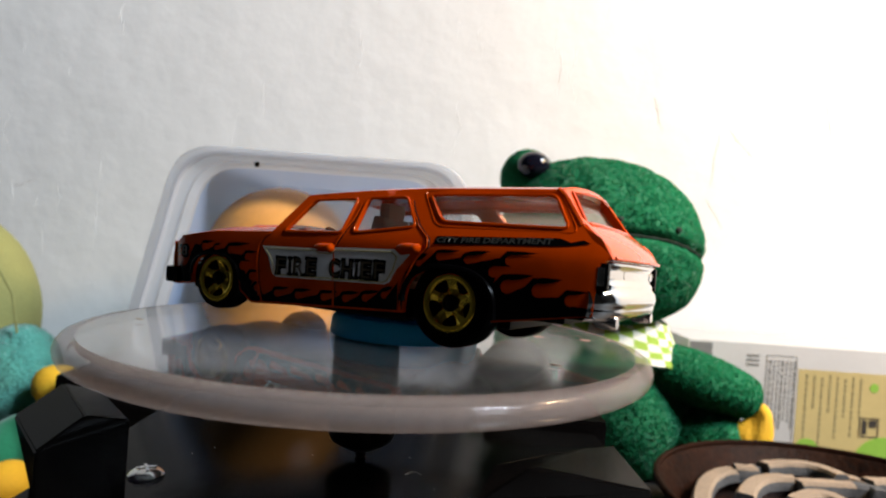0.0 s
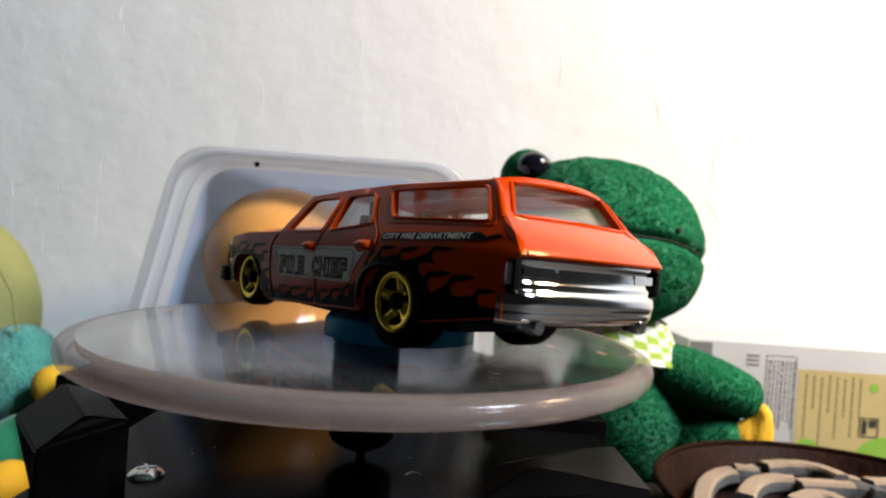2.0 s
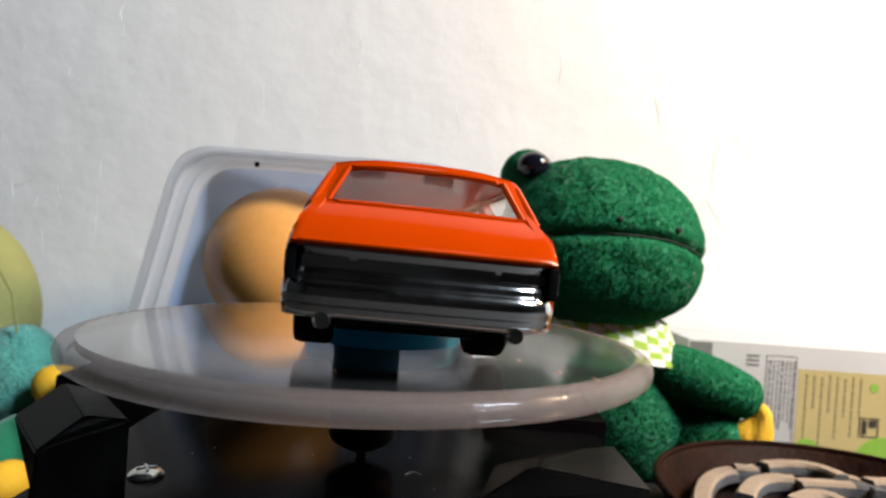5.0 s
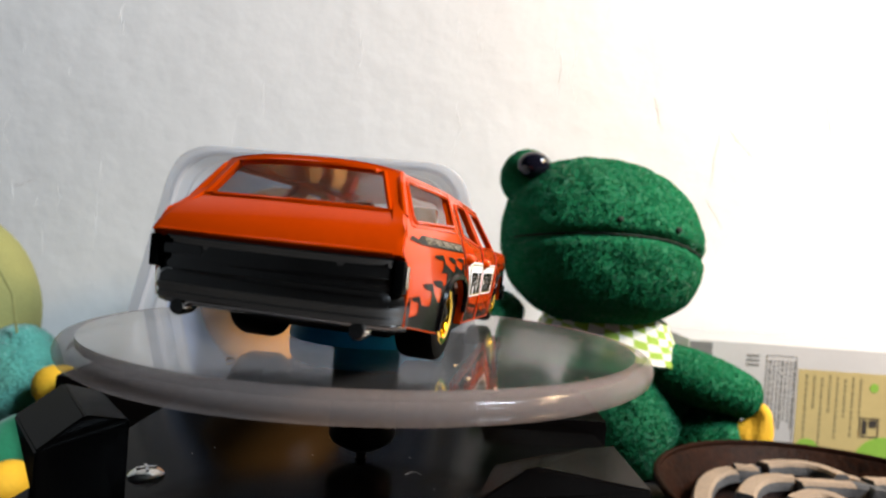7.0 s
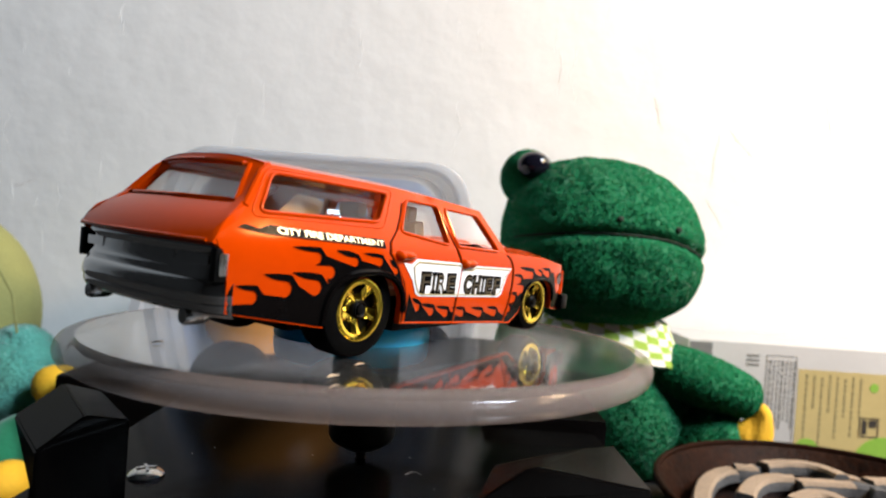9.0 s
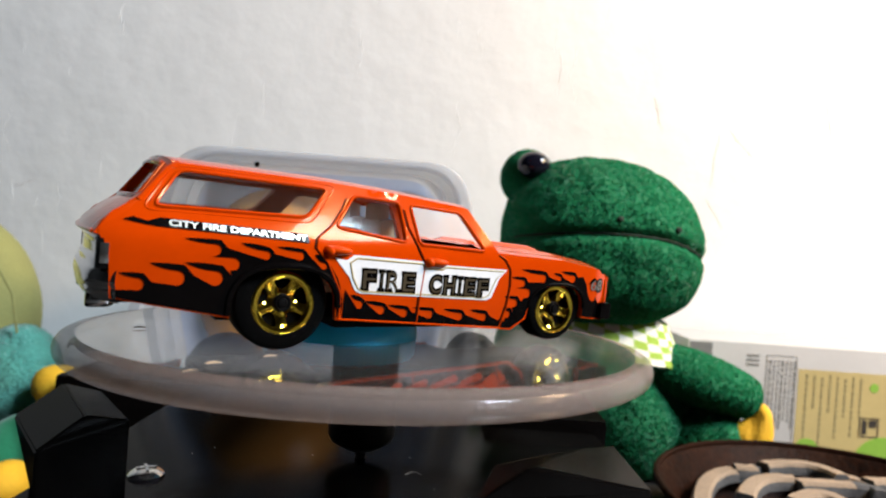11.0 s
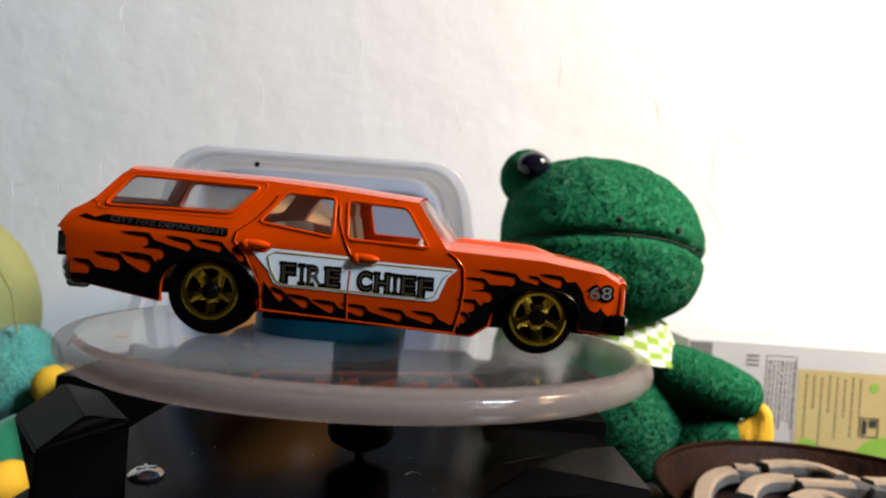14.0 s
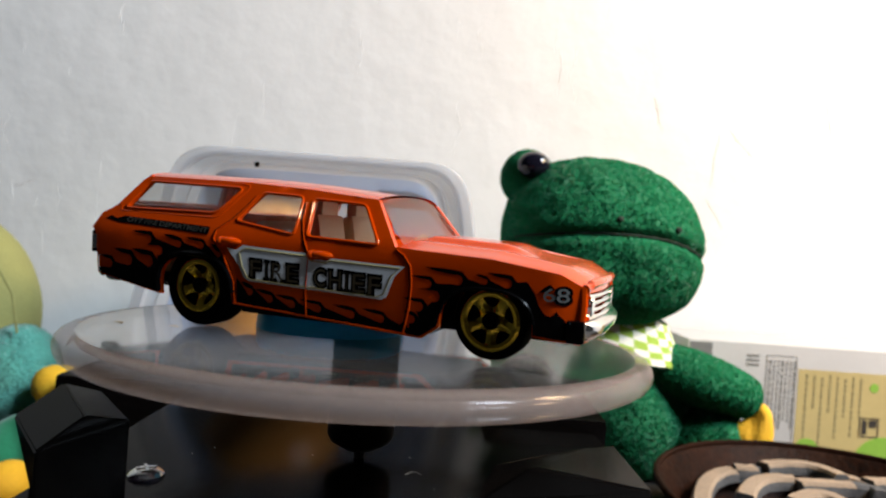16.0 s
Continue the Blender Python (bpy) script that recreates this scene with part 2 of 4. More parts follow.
def sheet(bm, outline, holes, lift, step=1.3, thick=0.0, inner=None):
    """A sheet cut from an outline with holes, lifted into space by lift(a, b); with inner() it gets a second skin and edges."""
    loops = [dense(outline, step)] + [dense(h, step) for h in holes]
    pts, edges = [], []
    for lp in loops:
        k = len(pts)
        pts += [Vector(p) for p in lp]
        edges += [(k + i, k + (i + 1) % len(lp)) for i in range(len(lp))]
    lo = [min(p[i] for p in outline) for i in (0, 1)]
    hi = [max(p[i] for p in outline) for i in (0, 1)]
    a = lo[0] + step / 2
    border = list(pts)
    while a < hi[0]:
        b = lo[1] + step / 2
        while b < hi[1]:
            if min((a - q.x) ** 2 + (b - q.y) ** 2 for q in border) > (0.45 * step) ** 2 and inside((a, b), loops[0]) and not any(inside((a, b), h) for h in loops[1:]):
                pts.append(Vector((a, b)))
            b += step
        a += step
    vs, _, fs, *_ = delaunay_2d_cdt(pts, edges, [], 0, 1e-5)
    keep = []
    for f in fs:
        c = sum((vs[i] for i in f), Vector((0, 0))) / len(f)
        if inside(c, loops[0]) and not any(inside(c, h) for h in loops[1:]):
            keep.append(f)
    outer = {i: bm.verts.new(lift(*vs[i])) for f in keep for i in f}
    count = {}
    for f in keep:
        bm.faces.new([outer[i] for i in f])
        for i, j in zip(f, list(f[1:]) + [f[0]]):
            count[tuple(sorted((i, j)))] = count.get(tuple(sorted((i, j))), 0) + 1
    if inner:
        under = {i: bm.verts.new(inner(*vs[i])) for i in outer}
        for f in keep:
            bm.faces.new([under[i] for i in f][::-1])
        for (i, j), c in count.items():
            if c == 1:
                bm.faces.new((outer[i], outer[j], under[j], under[i]))


def curve_at(x, table):
    for (x0, v0), (x1, v1) in zip(table, table[1:]):
        if x <= x1:
            t = max(0, min(1, (x - x0) / (x1 - x0)))
            return v0 + (v1 - v0) * t
    return table[-1][1]


# ---------- the room ----------
def slab(name, lo, hi, mat, label, category):
    bm = bmesh.new()
    box(bm, lo, hi)
    return tagged(part(name, bm, mat), label, category, kind="structure")


WALL_Y = 275
bm = bmesh.new()
n = 90
rows = []
for j in range(61):
    row = []
    for i in range(n + 1):
        x, z = -700 + 1500 * i / n, -30 + 900 * j / 60
        row.append((x, WALL_Y, z))
    rows.append(row)
grid(bm, rows)
rnd = random.Random(4)
for k in range(46):
    x, z = rnd.uniform(-230, 70), rnd.uniform(70, 225)
    L, w = rnd.uniform(5, 30), rnd.uniform(0.08, 0.24)
    tube(bm, [(x + 2.5 * noise.noise((k, i * 0.5, 0)), WALL_Y + 0.5 * w, z - L * i / 6) for i in range(7)], [w * math.sin(math.pi * (i + 0.4) / 6.8) + 0.02 for i in range(7)], 5)
grid(bm, [[(-700, WALL_Y + 60, -30), (800, WALL_Y + 60, -30)], [(-700, WALL_Y + 60, 870), (800, WALL_Y + 60, 870)]])
wall = tagged(part("wall_north", bm, WALL), "white painted plaster wall with faint trowel marks", "wall", kind="structure")
SCUFF = material("scuff_brown", (0.42, 0.33, 0.30), 0.9)
for a, b in ((((106.3, 274.0, 96.6)), ((113.3, 274.0, 84.8))), (((109.5, 274.0, 124.5)), ((107.3, 274.0, 101.8))), (((112.9, 274.0, 125.7)), ((124.2, 274.0, 114.0))), (((151.3, 274.0, 142.9)), ((155.8, 274.0, 123.6))), (((82.1, 274.0, 136.4)), ((85.9, 274.0, 122.9))), (((-177.9, 274.0, 81.7)), ((-168.8, 274.0, 85.1)))):
    bm = bmesh.new()
    a, b = Vector(a), Vector(b)
    tube(bm, [(a.x + (b.x - a.x) * i / 6 + 0.8 * noise.noise((a.x, i * 0.6, 0)), WALL_Y - 0.02, a.z + (b.z - a.z) * i / 6) for i in range(7)], [0.03, 0.09, 0.12, 0.07, 0.11, 0.08, 0.02], 5)
    part("scuff_mark", bm, SCUFF, wall, "faint brownish scuff")
slab("table_top", (-700, -200, -30), (800, WALL_Y - 1, 0), TABLE, "dark table top under the turntable", "table")
slab("wall_west", (-1300, -1600, -750), (-1250, WALL_Y + 100, 1400), ROOM, "plain dim side wall of the room", "wall")
slab("wall_east", (1250, -1600, -750), (1300, WALL_Y + 100, 1400), ROOM, "plain dim side wall of the room", "wall")
slab("wall_south", (-1300, -1650, -750), (1300, -1600, 1400), ROOM, "plain dim wall behind the camera", "wall")
slab("ceiling", (-1300, -1650, 1400), (1300, WALL_Y + 100, 1450), ROOM, "plain ceiling of the room", "ceiling")
slab("floor", (-1300, -1650, -800), (1300, WALL_Y + 100, -750), ROOM, "plain floor of the room", "floor")
slab("wall_outer", (-1300, WALL_Y + 61, -750), (1300, WALL_Y + 110, 1400), WALL, "white painted wall behind the table", "wall")

# ---------- the turntable ----------
AX, AY, DISC_Z = -10.9, 105.6, 57.0
PLATE_Z = 37.0
DISC_R = 43.3


def build_base():
    base = thing("display_turntable", "glossy black turntable base with four chamfered corner posts and screws", "turntable")
    bm = bmesh.new()
    box(bm, (-51, 56, 30), (32, 158, PLATE_Z), 1.2)
    part("plate", bm, BASE, base, "glossy black plate that mirrors the hub")
    bm = bmesh.new()
    box(bm, (-48, 60, 0), (30, 155, 30.5), 2)
    part("housing", bm, BLOCK, base)
    return base


base = build_base()


def post(top, front):
    """A chamfered post: sloping facets on top, straight walls down to the table."""
    bm = bmesh.new()
    ring = [bm.verts.new(p) for p in top]
    crest = [bm.verts.new(p) for p in front]
    foot = [bm.verts.new((p[0], p[1], 0)) for p in top]
    foot[1].co.x = foot[0].co.x + 2
    n = len(ring)
    for i in range(n):
        bm.faces.new((ring[i], ring[(i + 1) % n], foot[(i + 1) % n], foot[i]))
    bm.faces.new(foot[::-1])
    bm.faces.new((ring[0], ring[1], crest[0], crest[1]))
    bm.faces.new((ring[2], ring[3], crest[1], crest[0]))
    bm.faces.new((ring[1], ring[2], crest[0]))
    bm.faces.new((ring[3], ring[0], crest[1]))
    bmesh.ops.recalc_face_normals(bm, faces=bm.faces)
    bmesh.ops.bevel(bm, geom=bm.edges[:], offset=0.25, segments=2, affect="EDGES")
    return part("post", bm, BLOCK, base, "chamfered black plastic corner post", sharp=25)


# each: left-front, left-back, right-back, right-front corners, then the ridge from back to front
post(((-42.5, 72.0, 46.3), (-53.7, 86.0, 45.8), (-45.4, 92.0, 48.1), (-35.1, 78.0, 48.7)), ((-49.8, 90.0, 49.4), (-38.3, 74.0, 50.0)))
post(((5.0, 66.0, 46.5), (7.0, 72.0, 48.3), (24.3, 88.0, 46.8), (25.8, 76.0, 45.3)), ((19.9, 84.0, 47.4), (10.5, 68.0, 49.8)))
for x0, x1, y, top in ((10.5, 33.9, 128, 39.7), (-47.8, -35.7, 136, 33.1)):
    bm = bmesh.new()
    box(bm, (x0, y, 0), (x1, y + 30, top), 1.2)
    part("post", bm, BLOCK, base, "black plastic rear post", sharp=25)


def build_screw(x, y):
    bm = bmesh.new()
    lathe(bm, [(0, 0), (2.4, 0), (2.4, 0.3), (1.9, 0.8), (1.0, 1.1), (0.0, 1.15)], 24)
    for k in range(2):
        box(bm, (-1.3, -0.18, 0.9), (1.3, 0.18, 1.25), 0, pose(0, 0, 0, 0, 0, 30 + 90 * k))
    bmesh.ops.translate(bm, vec=(x, y, PLATE_Z), verts=bm.verts)
    part("screw", bm, STEEL, base, "shiny domed steel screw head")


build_screw(-38.6, 91.7)


def build_disc():
    disc = thing("turntable_disc", "translucent frosted plastic turntable disc with a rounded rim", "turntable disc")
    bm = bmesh.new()
    R = DISC_R
    lathe(bm, [(0, 0), (R - 2.6, 0), (R - 2.6, -1.2), (0, -1.2)], 128)
    part("plate", bm, FROST, disc, "clear scuffed plastic plate", sharp=60)
    bm = bmesh.new()
    lathe(bm, [(R - 2.6, 0.02), (R - 1.9, 0.0), (R - 1.2, -0.12), (R - 0.6, -0.42), (R - 0.2, -0.95), (R, -1.6), (R - 0.1, -2.3), (R - 0.4, -2.9), (R - 0.9, -3.25), (R - 1.3, -3.2), (R - 1.6, -2.7), (R - 1.8, -1.9), (R - 2.2, -1.4), (R - 2.6, -1.25)], 128, None, True)
    part("rim", bm, RIM, disc, "rounded milky rim", sharp=60)
    bm = bmesh.new()
    lathe(bm, [(0, -1.2), (5.2, -1.2), (5.2, -16.2), (4.7, -17.2), (2.6, -18.4), (0.8, -18.9), (0.8, -20.1), (0, -20.1)], 32)
    part("hub", bm, CHASSIS, disc, "black hub under the disc")
    return disc


disc = build_disc()
cap = thing("bottle_cap", "pale blue plastic bottle cap under the toy car", "cap")
bm = bmesh.new()
lathe(bm, [(0, 0.05), (11.4, 0.05), (11.5, 0.3), (11.3, 2.4), (10.9, 3.0), (10.2, 3.2), (0, 3.2)], 64)
bmesh.ops.translate(bm, vec=(-5.5, -2.0, 0), verts=bm.verts)
part("shell", bm, BLUE, cap)

# ---------- things round the turntable ----------
def fur(name, source, count, length, mat, parent, seed):
    """Short curled tufts standing on the skin of a plush part, shaded softly along it."""
    rnd = random.Random(seed)
    me = source.data
    me.calc_loop_triangles()
    tris = [(t.vertices[:], t.area) for t in me.loop_triangles]
    picks = rnd.choices(tris, weights=[a for _, a in tris], k=count)
    verts, faces, normals = [], [], []
    for vs, _ in picks:
        a, b, c = (me.vertices[i].co / MM for i in vs)
        na, nb, nc = (me.vertices[i].normal for i in vs)
        u, v = rnd.random(), rnd.random()
        if u + v > 1:
            u, v = 1 - u, 1 - v
        p = a + u * (b - a) + v * (c - a)
        n = (na + u * (nb - na) + v * (nc - na)).normalized()
        flow = Vector((noise.noise(p * 0.35), noise.noise(p * 0.35 + Vector((9, 0, 0))), noise.noise(p * 0.35 + Vector((0, 9, 0))) - 0.3))
        lie = flow * 0.5 + 1.0 * Vector((rnd.gauss(0, 1), rnd.gauss(0, 1), rnd.gauss(0, 1)))
        lie = (lie - n * lie.dot(n)).normalized()
        d = (lie + rnd.uniform(0.18, 0.5) * n).normalized()
        side = n.cross(d).normalized()
        k = length * rnd.uniform(0.6, 1.25)
        w = 0.27
        i = len(verts)
        verts += [(p + w * side - 0.1 * n) * MM, (p - w * side - 0.1 * n) * MM, (p + 0.6 * k * d - 0.8 * w * side) * MM, (p + k * d) * MM, (p + 0.6 * k * d + 0.8 * w * side) * MM]
        faces.append((i, i + 1, i + 2, i + 3, i + 4))
        lean = (n + 0.30 * d + 0.22 * Vector((rnd.gauss(0, 1), rnd.gauss(0, 1), rnd.gauss(0, 1)))).normalized()
        normals += [lean] * 5
    fm = bpy.data.meshes.new(name)
    fm.from_pydata(verts, [], faces)
    fm.polygons.foreach_set("use_smooth", [True] * len(fm.polygons))
    fm.normals_split_custom_set_from_vertices(normals)
    fm.materials.append(mat)
    ob = new(name, fm)
    ob.parent = parent
    return tagged(ob, kind="stuff")


def limb(bm, a, b, ra, rb, flat=1.0):
    """A stuffed limb from a to b that changes its girth, with round ends."""
    a, b = Vector(a), Vector(b)
    g = bmesh.ops.create_icosphere(bm, subdivisions=4, radius=1)
    turn = (b - a).to_track_quat("Z", "Y").to_matrix()
    for v in g["verts"]:
        q = v.co.normalized()
        k = 0.5 + 0.5 * max(-1.0, min(1.0, q.z * 1.6))
        r = ra + (rb - ra) * k
        p = a.lerp(b, k) + turn @ Vector((q.x * r, q.y * r * flat, q.z * r * 0.75))
        v.co = p + q * 0.4 * noise.noise(p * 0.3)
        v.co.z = max(v.co.z, 0.05)


frog = thing("plush_frog", "dark green plush frog with a checked scarf, leaning on the wall", "plush toy", m=pose(0, 0, 0))
HEAD, HEADR = Vector((50.0, 215.0, 75.0)), (31.6, 27.0, 26.4)


def seam_z(x):
    """Height of the mouth seam across the face: level, drooping towards one cheek."""
    return 77.3 - 0.0030 * (x - 50) ** 2 - 0.0055 * max(0.0, x - 58) ** 2


def head_point(d):
    """A blunt stuffed head, leaning at the crown, tucked in along the mouth."""
    q = Vector([math.copysign(abs(k) ** (0.94 if d.z > 0 else 0.94 - 0.09 * min(1.0, -3 * d.z)), k) for k in d])
    p = HEAD + Vector((q.x * HEADR[0], q.y * HEADR[1], q.z * HEADR[2]))
    p.x -= 0.055 * (p.z - HEAD.z) + 0.0020 * max(0.0, p.z - HEAD.z) ** 2
    tuck = math.exp(-((p.z - seam_z(p.x)) / 1.5) ** 2) * max(0.0, min(1.0, -d.y * 2.2))
    return p - 2.2 * tuck * Vector((d.x, d.y, 0)) + 0.5 * noise.noise(p * 0.2) * d


def face_at(x, z):
    """The place on the front of the head at x and z."""
    d = Vector(((x - HEAD.x) / HEADR[0], -0.7, (z - HEAD.z) / HEADR[2]))
    for _ in range(30):
        p = head_point(d.normalized())
        d = d.normalized() + Vector(((x - p.x) / HEADR[0], 0, (z - p.z) / HEADR[2])) * 0.7
    return head_point(d.normalized())


bm = bmesh.new()
for v in bmesh.ops.create_icosphere(bm, subdivisions=6, radius=1)["verts"]:
    v.co = head_point(v.co.normalized())
head = part("head", bm, GREEN, frog, tidy=True)
bm = bmesh.new()
ellipsoid(bm, (25.5, 216.0, 93.9), (8.5, 9, 9.1), None, 3, 0.3, 0.3)
brow = part("eye_bulge", bm, GREEN, frog)
bm = bmesh.new()
ellipsoid(bm, (72.1, 232.0, 91.6), (6.7, 8, 6.7), None, 3)
part("eye_bulge", bm, GREEN, frog)
for c, r in (((26.3, 207.5, 97.2), 5.1), ((74.7, 226.0, 92.7), 2.7)):
    bm = bmesh.new()
    ellipsoid(bm, c, (r, r * 0.8, r * 0.85), None, 3)
    part("eye", bm, EYE, frog, "shiny black plastic eye")
for x, z in ((49.1, 81.5), (66.9, 79.7)):
    bm = bmesh.new()
    ellipsoid(bm, face_at(x, z) + Vector((0, -0.3, 0)), (1.1, 0.8, 0.95), None, 2)
    part("nostril", bm, THREAD, frog)
bm = bmesh.new()
tube(bm, [face_at(x, seam_z(x)) + Vector((0, -0.75, 0)) for x in [21.5 + 57.5 * i / 32 for i in range(33)]], 0.34, 6)
part("mouth_seam", bm, THREAD, frog, "dark stitched mouth seam")
bm = bmesh.new()
ellipsoid(bm, (64.5, 224.0, 19.8), (22.1, 21, 25.0), None, 4, 0.5, 0.3)
torso = part("body", bm, GREEN, frog)
bm = bmesh.new()
limb(bm, (76.0, 212.0, 36.0), (94.0, 207.0, 31.0), 11.4, 9.4, 0.8)
arm = part("arm", bm, GREEN, frog)
bm = bmesh.new()
ellipsoid(bm, (16.5, 212.0, 49.1), (10.5, 9.5, 7.9), pose(0, 0, 0, 0, -20, 0), 4, 0.4, 0.3)
arm2 = part("arm", bm, GREEN, frog)
bm = bmesh.new()
limb(bm, (81.0, 216.0, 13.5), (91.2, 208.0, 17.2), 11.0, 8.6, 1.0)
leg = part("leg", bm, GREEN, frog)
bm = bmesh.new()
FOOT = round_loop([(84.6, 18.2), (87.4, 24.6), (91.6, 26.6), (93.4, 31.0), (95.6, 31.8), (97.8, 29.4), (98.6, 23.5), (98.4, 17.0), (91.0, 14.5)], 1.8, 3)

FOOT_EDGE = dense(FOOT, 0.4)


def puffed(side):
    """A stuffed felt foot: thick in its middle, with creases between the toes."""
    def lift(x, z):
        near = min(math.hypot(x - q[0], z - q[1]) for q in FOOT_EDGE)
        return (1.05 * x, 203.5 + 0.3 * (92 - x) - side * 3.2 * math.sqrt(min(1.0, near / 4.5)) * (1 - 0.18 * math.exp(-((x - 92.0 - 0.1 * (z - 20)) / 0.7) ** 2)), 72.2 - 1.05 * (72.2 - z))
    return lift


sheet(bm, FOOT, [], puffed(1), 0.8, inner=puffed(-1))
part("foot", bm, YELLOW, frog, "yellow felt foot with three pointed toes")
for k, (ob, count) in enumerate(((head, 70000), (brow, 9000), (torso, 26000), (arm, 14000), (arm2, 4500), (leg, 10000))):
    fur("fur", ob, count, 0.95, FUR, frog, 5 + k)

# scarf with woven checks
bm = bmesh.new()
c = Vector((57.1, 222.0, 43.3))
rows = []
for j in range(7):
    k = j / 6
    row = []
    for i in range(61):
        a = math.pi * 2 * i / 60
        r = 18.6 + 5.9 * k + 0.5 * math.sin(a * 5)
        row.append(c + Vector((r * math.cos(a), r * 0.95 * math.sin(a), 11.0 - 14.0 * k - 4.5 * math.cos(a) + 0.6 * math.sin(3 * a + 4 * k))))
    rows.append(row)
grid(bm, rows)
bmesh.ops.remove_doubles(bm, verts=bm.verts, dist=0.01)
SCARF_WHITE = material("scarf_white", (0.72, 0.72, 0.64), 0.85, grain=0.06, scale=300, bump=0.4, bump_scale=1500)
SCARF_GREEN = material("scarf_green", (0.30, 0.45, 0.06), 0.85, grain=0.1, scale=300, bump=0.4, bump_scale=1500)
for f in bm.faces:
    m = f.calc_center_median() - c
    i = int((math.atan2(m.y, m.x) + math.pi) / (2 * math.pi) * 60)
    j = int((11.0 - 4.5 * m.x / max(1, math.hypot(m.x, m.y)) - m.z) / 14.0 * 6 + 0.05)
    f.material_index = (i // 2 + j) % 2
scarf = part("scarf", bm, SCARF_WHITE, frog, "green and white checked cloth scarf")
scarf.data.materials.append(SCARF_GREEN)

# second plush, mostly out of view
turtle = thing("plush_animal", "pale green plush animal with teal arms and yellow feet", "plush toy")
bm = bmesh.new()
ellipsoid(bm, (-162.1, 222.0, 35.4), (27.7, 24, 35.6), None, 4, 0.3, 0.2)
part("body", bm, LIME, turtle, "pale yellow-green felt body")
bm = bmesh.new()
tube(bm, [(-134.6, 203.0, 55.0), (-126.9, 199.0, 47.3), (-124.2, 198.0, 35.8)], 0.35, 6)
part("seam", bm, LIME, turtle)
bm = bmesh.new()
ellipsoid(bm, (-128.7, 206.0, 20.7), (12.9, 12, 16.7), pose(0, 0, 0, 0, 12, 0), 4, 0.5, 0.3)
teal_arm = part("arm", bm, TEAL, turtle, "teal plush arm")
fur("fur", teal_arm, 5000, 0.8, TEAL, turtle, 31)
bm = bmesh.new()
ellipsoid(bm, (-106.1, 192.0, 21.6), (9.1, 6, 6.8), pose(0, 0, 0, 0, 20, 0), 3)
part("foot", bm, YELLOW, turtle, "yellow felt foot")
bm = bmesh.new()
ellipsoid(bm, (-117.4, 190.0, 3.4), (7.4, 10, 10.6), None, 4, 0.4, 0.3)
part("leg", bm, GREEN, turtle, "dark green plush leg")
bm = bmesh.new()
ellipsoid(bm, (-108.1, 172.0, 0.7), (6.4, 8, 6.7), None, 3)
part("foot", bm, YELLOW, turtle, "yellow felt foot")
bm = bmesh.new()
ellipsoid(bm, (-154.3, 215.0, -7.1), (34.5, 26, 25.4), None, 4, 0.3, 0.2)
part("seat", bm, TEAL, turtle)

# tub on its side with the ball in it
tub = thing("plastic_tub", "milky translucent plastic tub lying on its side", "tub")


def tub_loop(depth, grow):
    pts = [(-90.1, 0, 30.0), (-75.5, 186.0, 93.9), (4.6, 186.0, 93.4), (9.7, 186.0, 70.5), (12.5, 0, 30.0)]
    cx, cz = -36.0, 68.0
    lp = round_loop([(cx + (p[0] - cx) * grow, cz + (p[2] - cz) * grow) for p in pts], 11.0, 7)
    return [(x, depth, z) for x, z in lp]


bm = bmesh.new()
rows = [tub_loop(186, 1.0), tub_loop(184.5, 0.985), tub_loop(184.5, 0.93), tub_loop(186.6, 0.915), tub_loop(187.4, 0.86), tub_loop(186.4, 0.845), tub_loop(187.6, 0.80), tub_loop(232, 0.77), tub_loop(236, 0.74)]
rows = [r + r[:1] for r in rows]
vs = grid(bm, rows)
bm.faces.new(vs[-1][:-1])
back = [tub_loop(186, 1.0), tub_loop(187.2, 0.99), tub_loop(188.6, 0.91), tub_loop(189.6, 0.82), tub_loop(233, 0.785), tub_loop(237.2, 0.75)]
back = [r + r[:1] for r in back]
vs = grid(bm, back)
bm.faces.new(vs[-1][:-1][::-1])
part("shell", bm, TUB, tub, sharp=50)
bm = bmesh.new()
lp = tub_loop(185.2, 0.93)
tube(bm, lp, 0.8, 6, True)
part("rim_bead", bm, TUB, tub)
bm = bmesh.new()
ellipsoid(bm, (-52.5, 183.8, 89.3), (0.8, 0.5, 0.8), None, 2)
part("dirt_spot", bm, BLACK_PRINT, tub, "small dark speck on the rim")
bm = bmesh.new()
liner = [tub_loop(188.8, 0.795), tub_loop(231, 0.765), tub_loop(234, 0.74)]
vs = grid(bm, [r + r[:1] for r in liner])
bm.faces.new(vs[-1][:-1])
part("liner", bm, TUB_BLUE, tub, "pale blue lining of the tub")
# Added block that holds the tub up; what really stands there is unknown
bm = bmesh.new()
box(bm, (-100, 176, 0), (38, 238, 29.8), 2)
bm2 = bmesh.new()
box(bm2, (-23.6, 229.6, 82.9), (-1.1, 230.4, 90.6))
part("label", bm2, CARD, tub, "white paper label")
tagged(part("tub_support", bm, BLOCK), "black added support block under the tub", "box")
bm = bmesh.new()
ellipsoid(bm, (-49.8, 207.0, 62.1), (22.7, 22.7, 22.7), None, 5)
tagged(part("ball", bm, BALL), "glossy orange plastic ball in the tub", "ball")

# printed package against the wall
pack = thing("cardboard_package", "white printed cardboard package with small vertical writing", "box")
BX0, BX1, BY, BZ = 88.8, 215.0, 236.0, 43.6
bm = bmesh.new()
box(bm, (BX0, BY, 0), (BX1, BY + 32, BZ), 0.5)
part("carton", bm, CARD, pack)


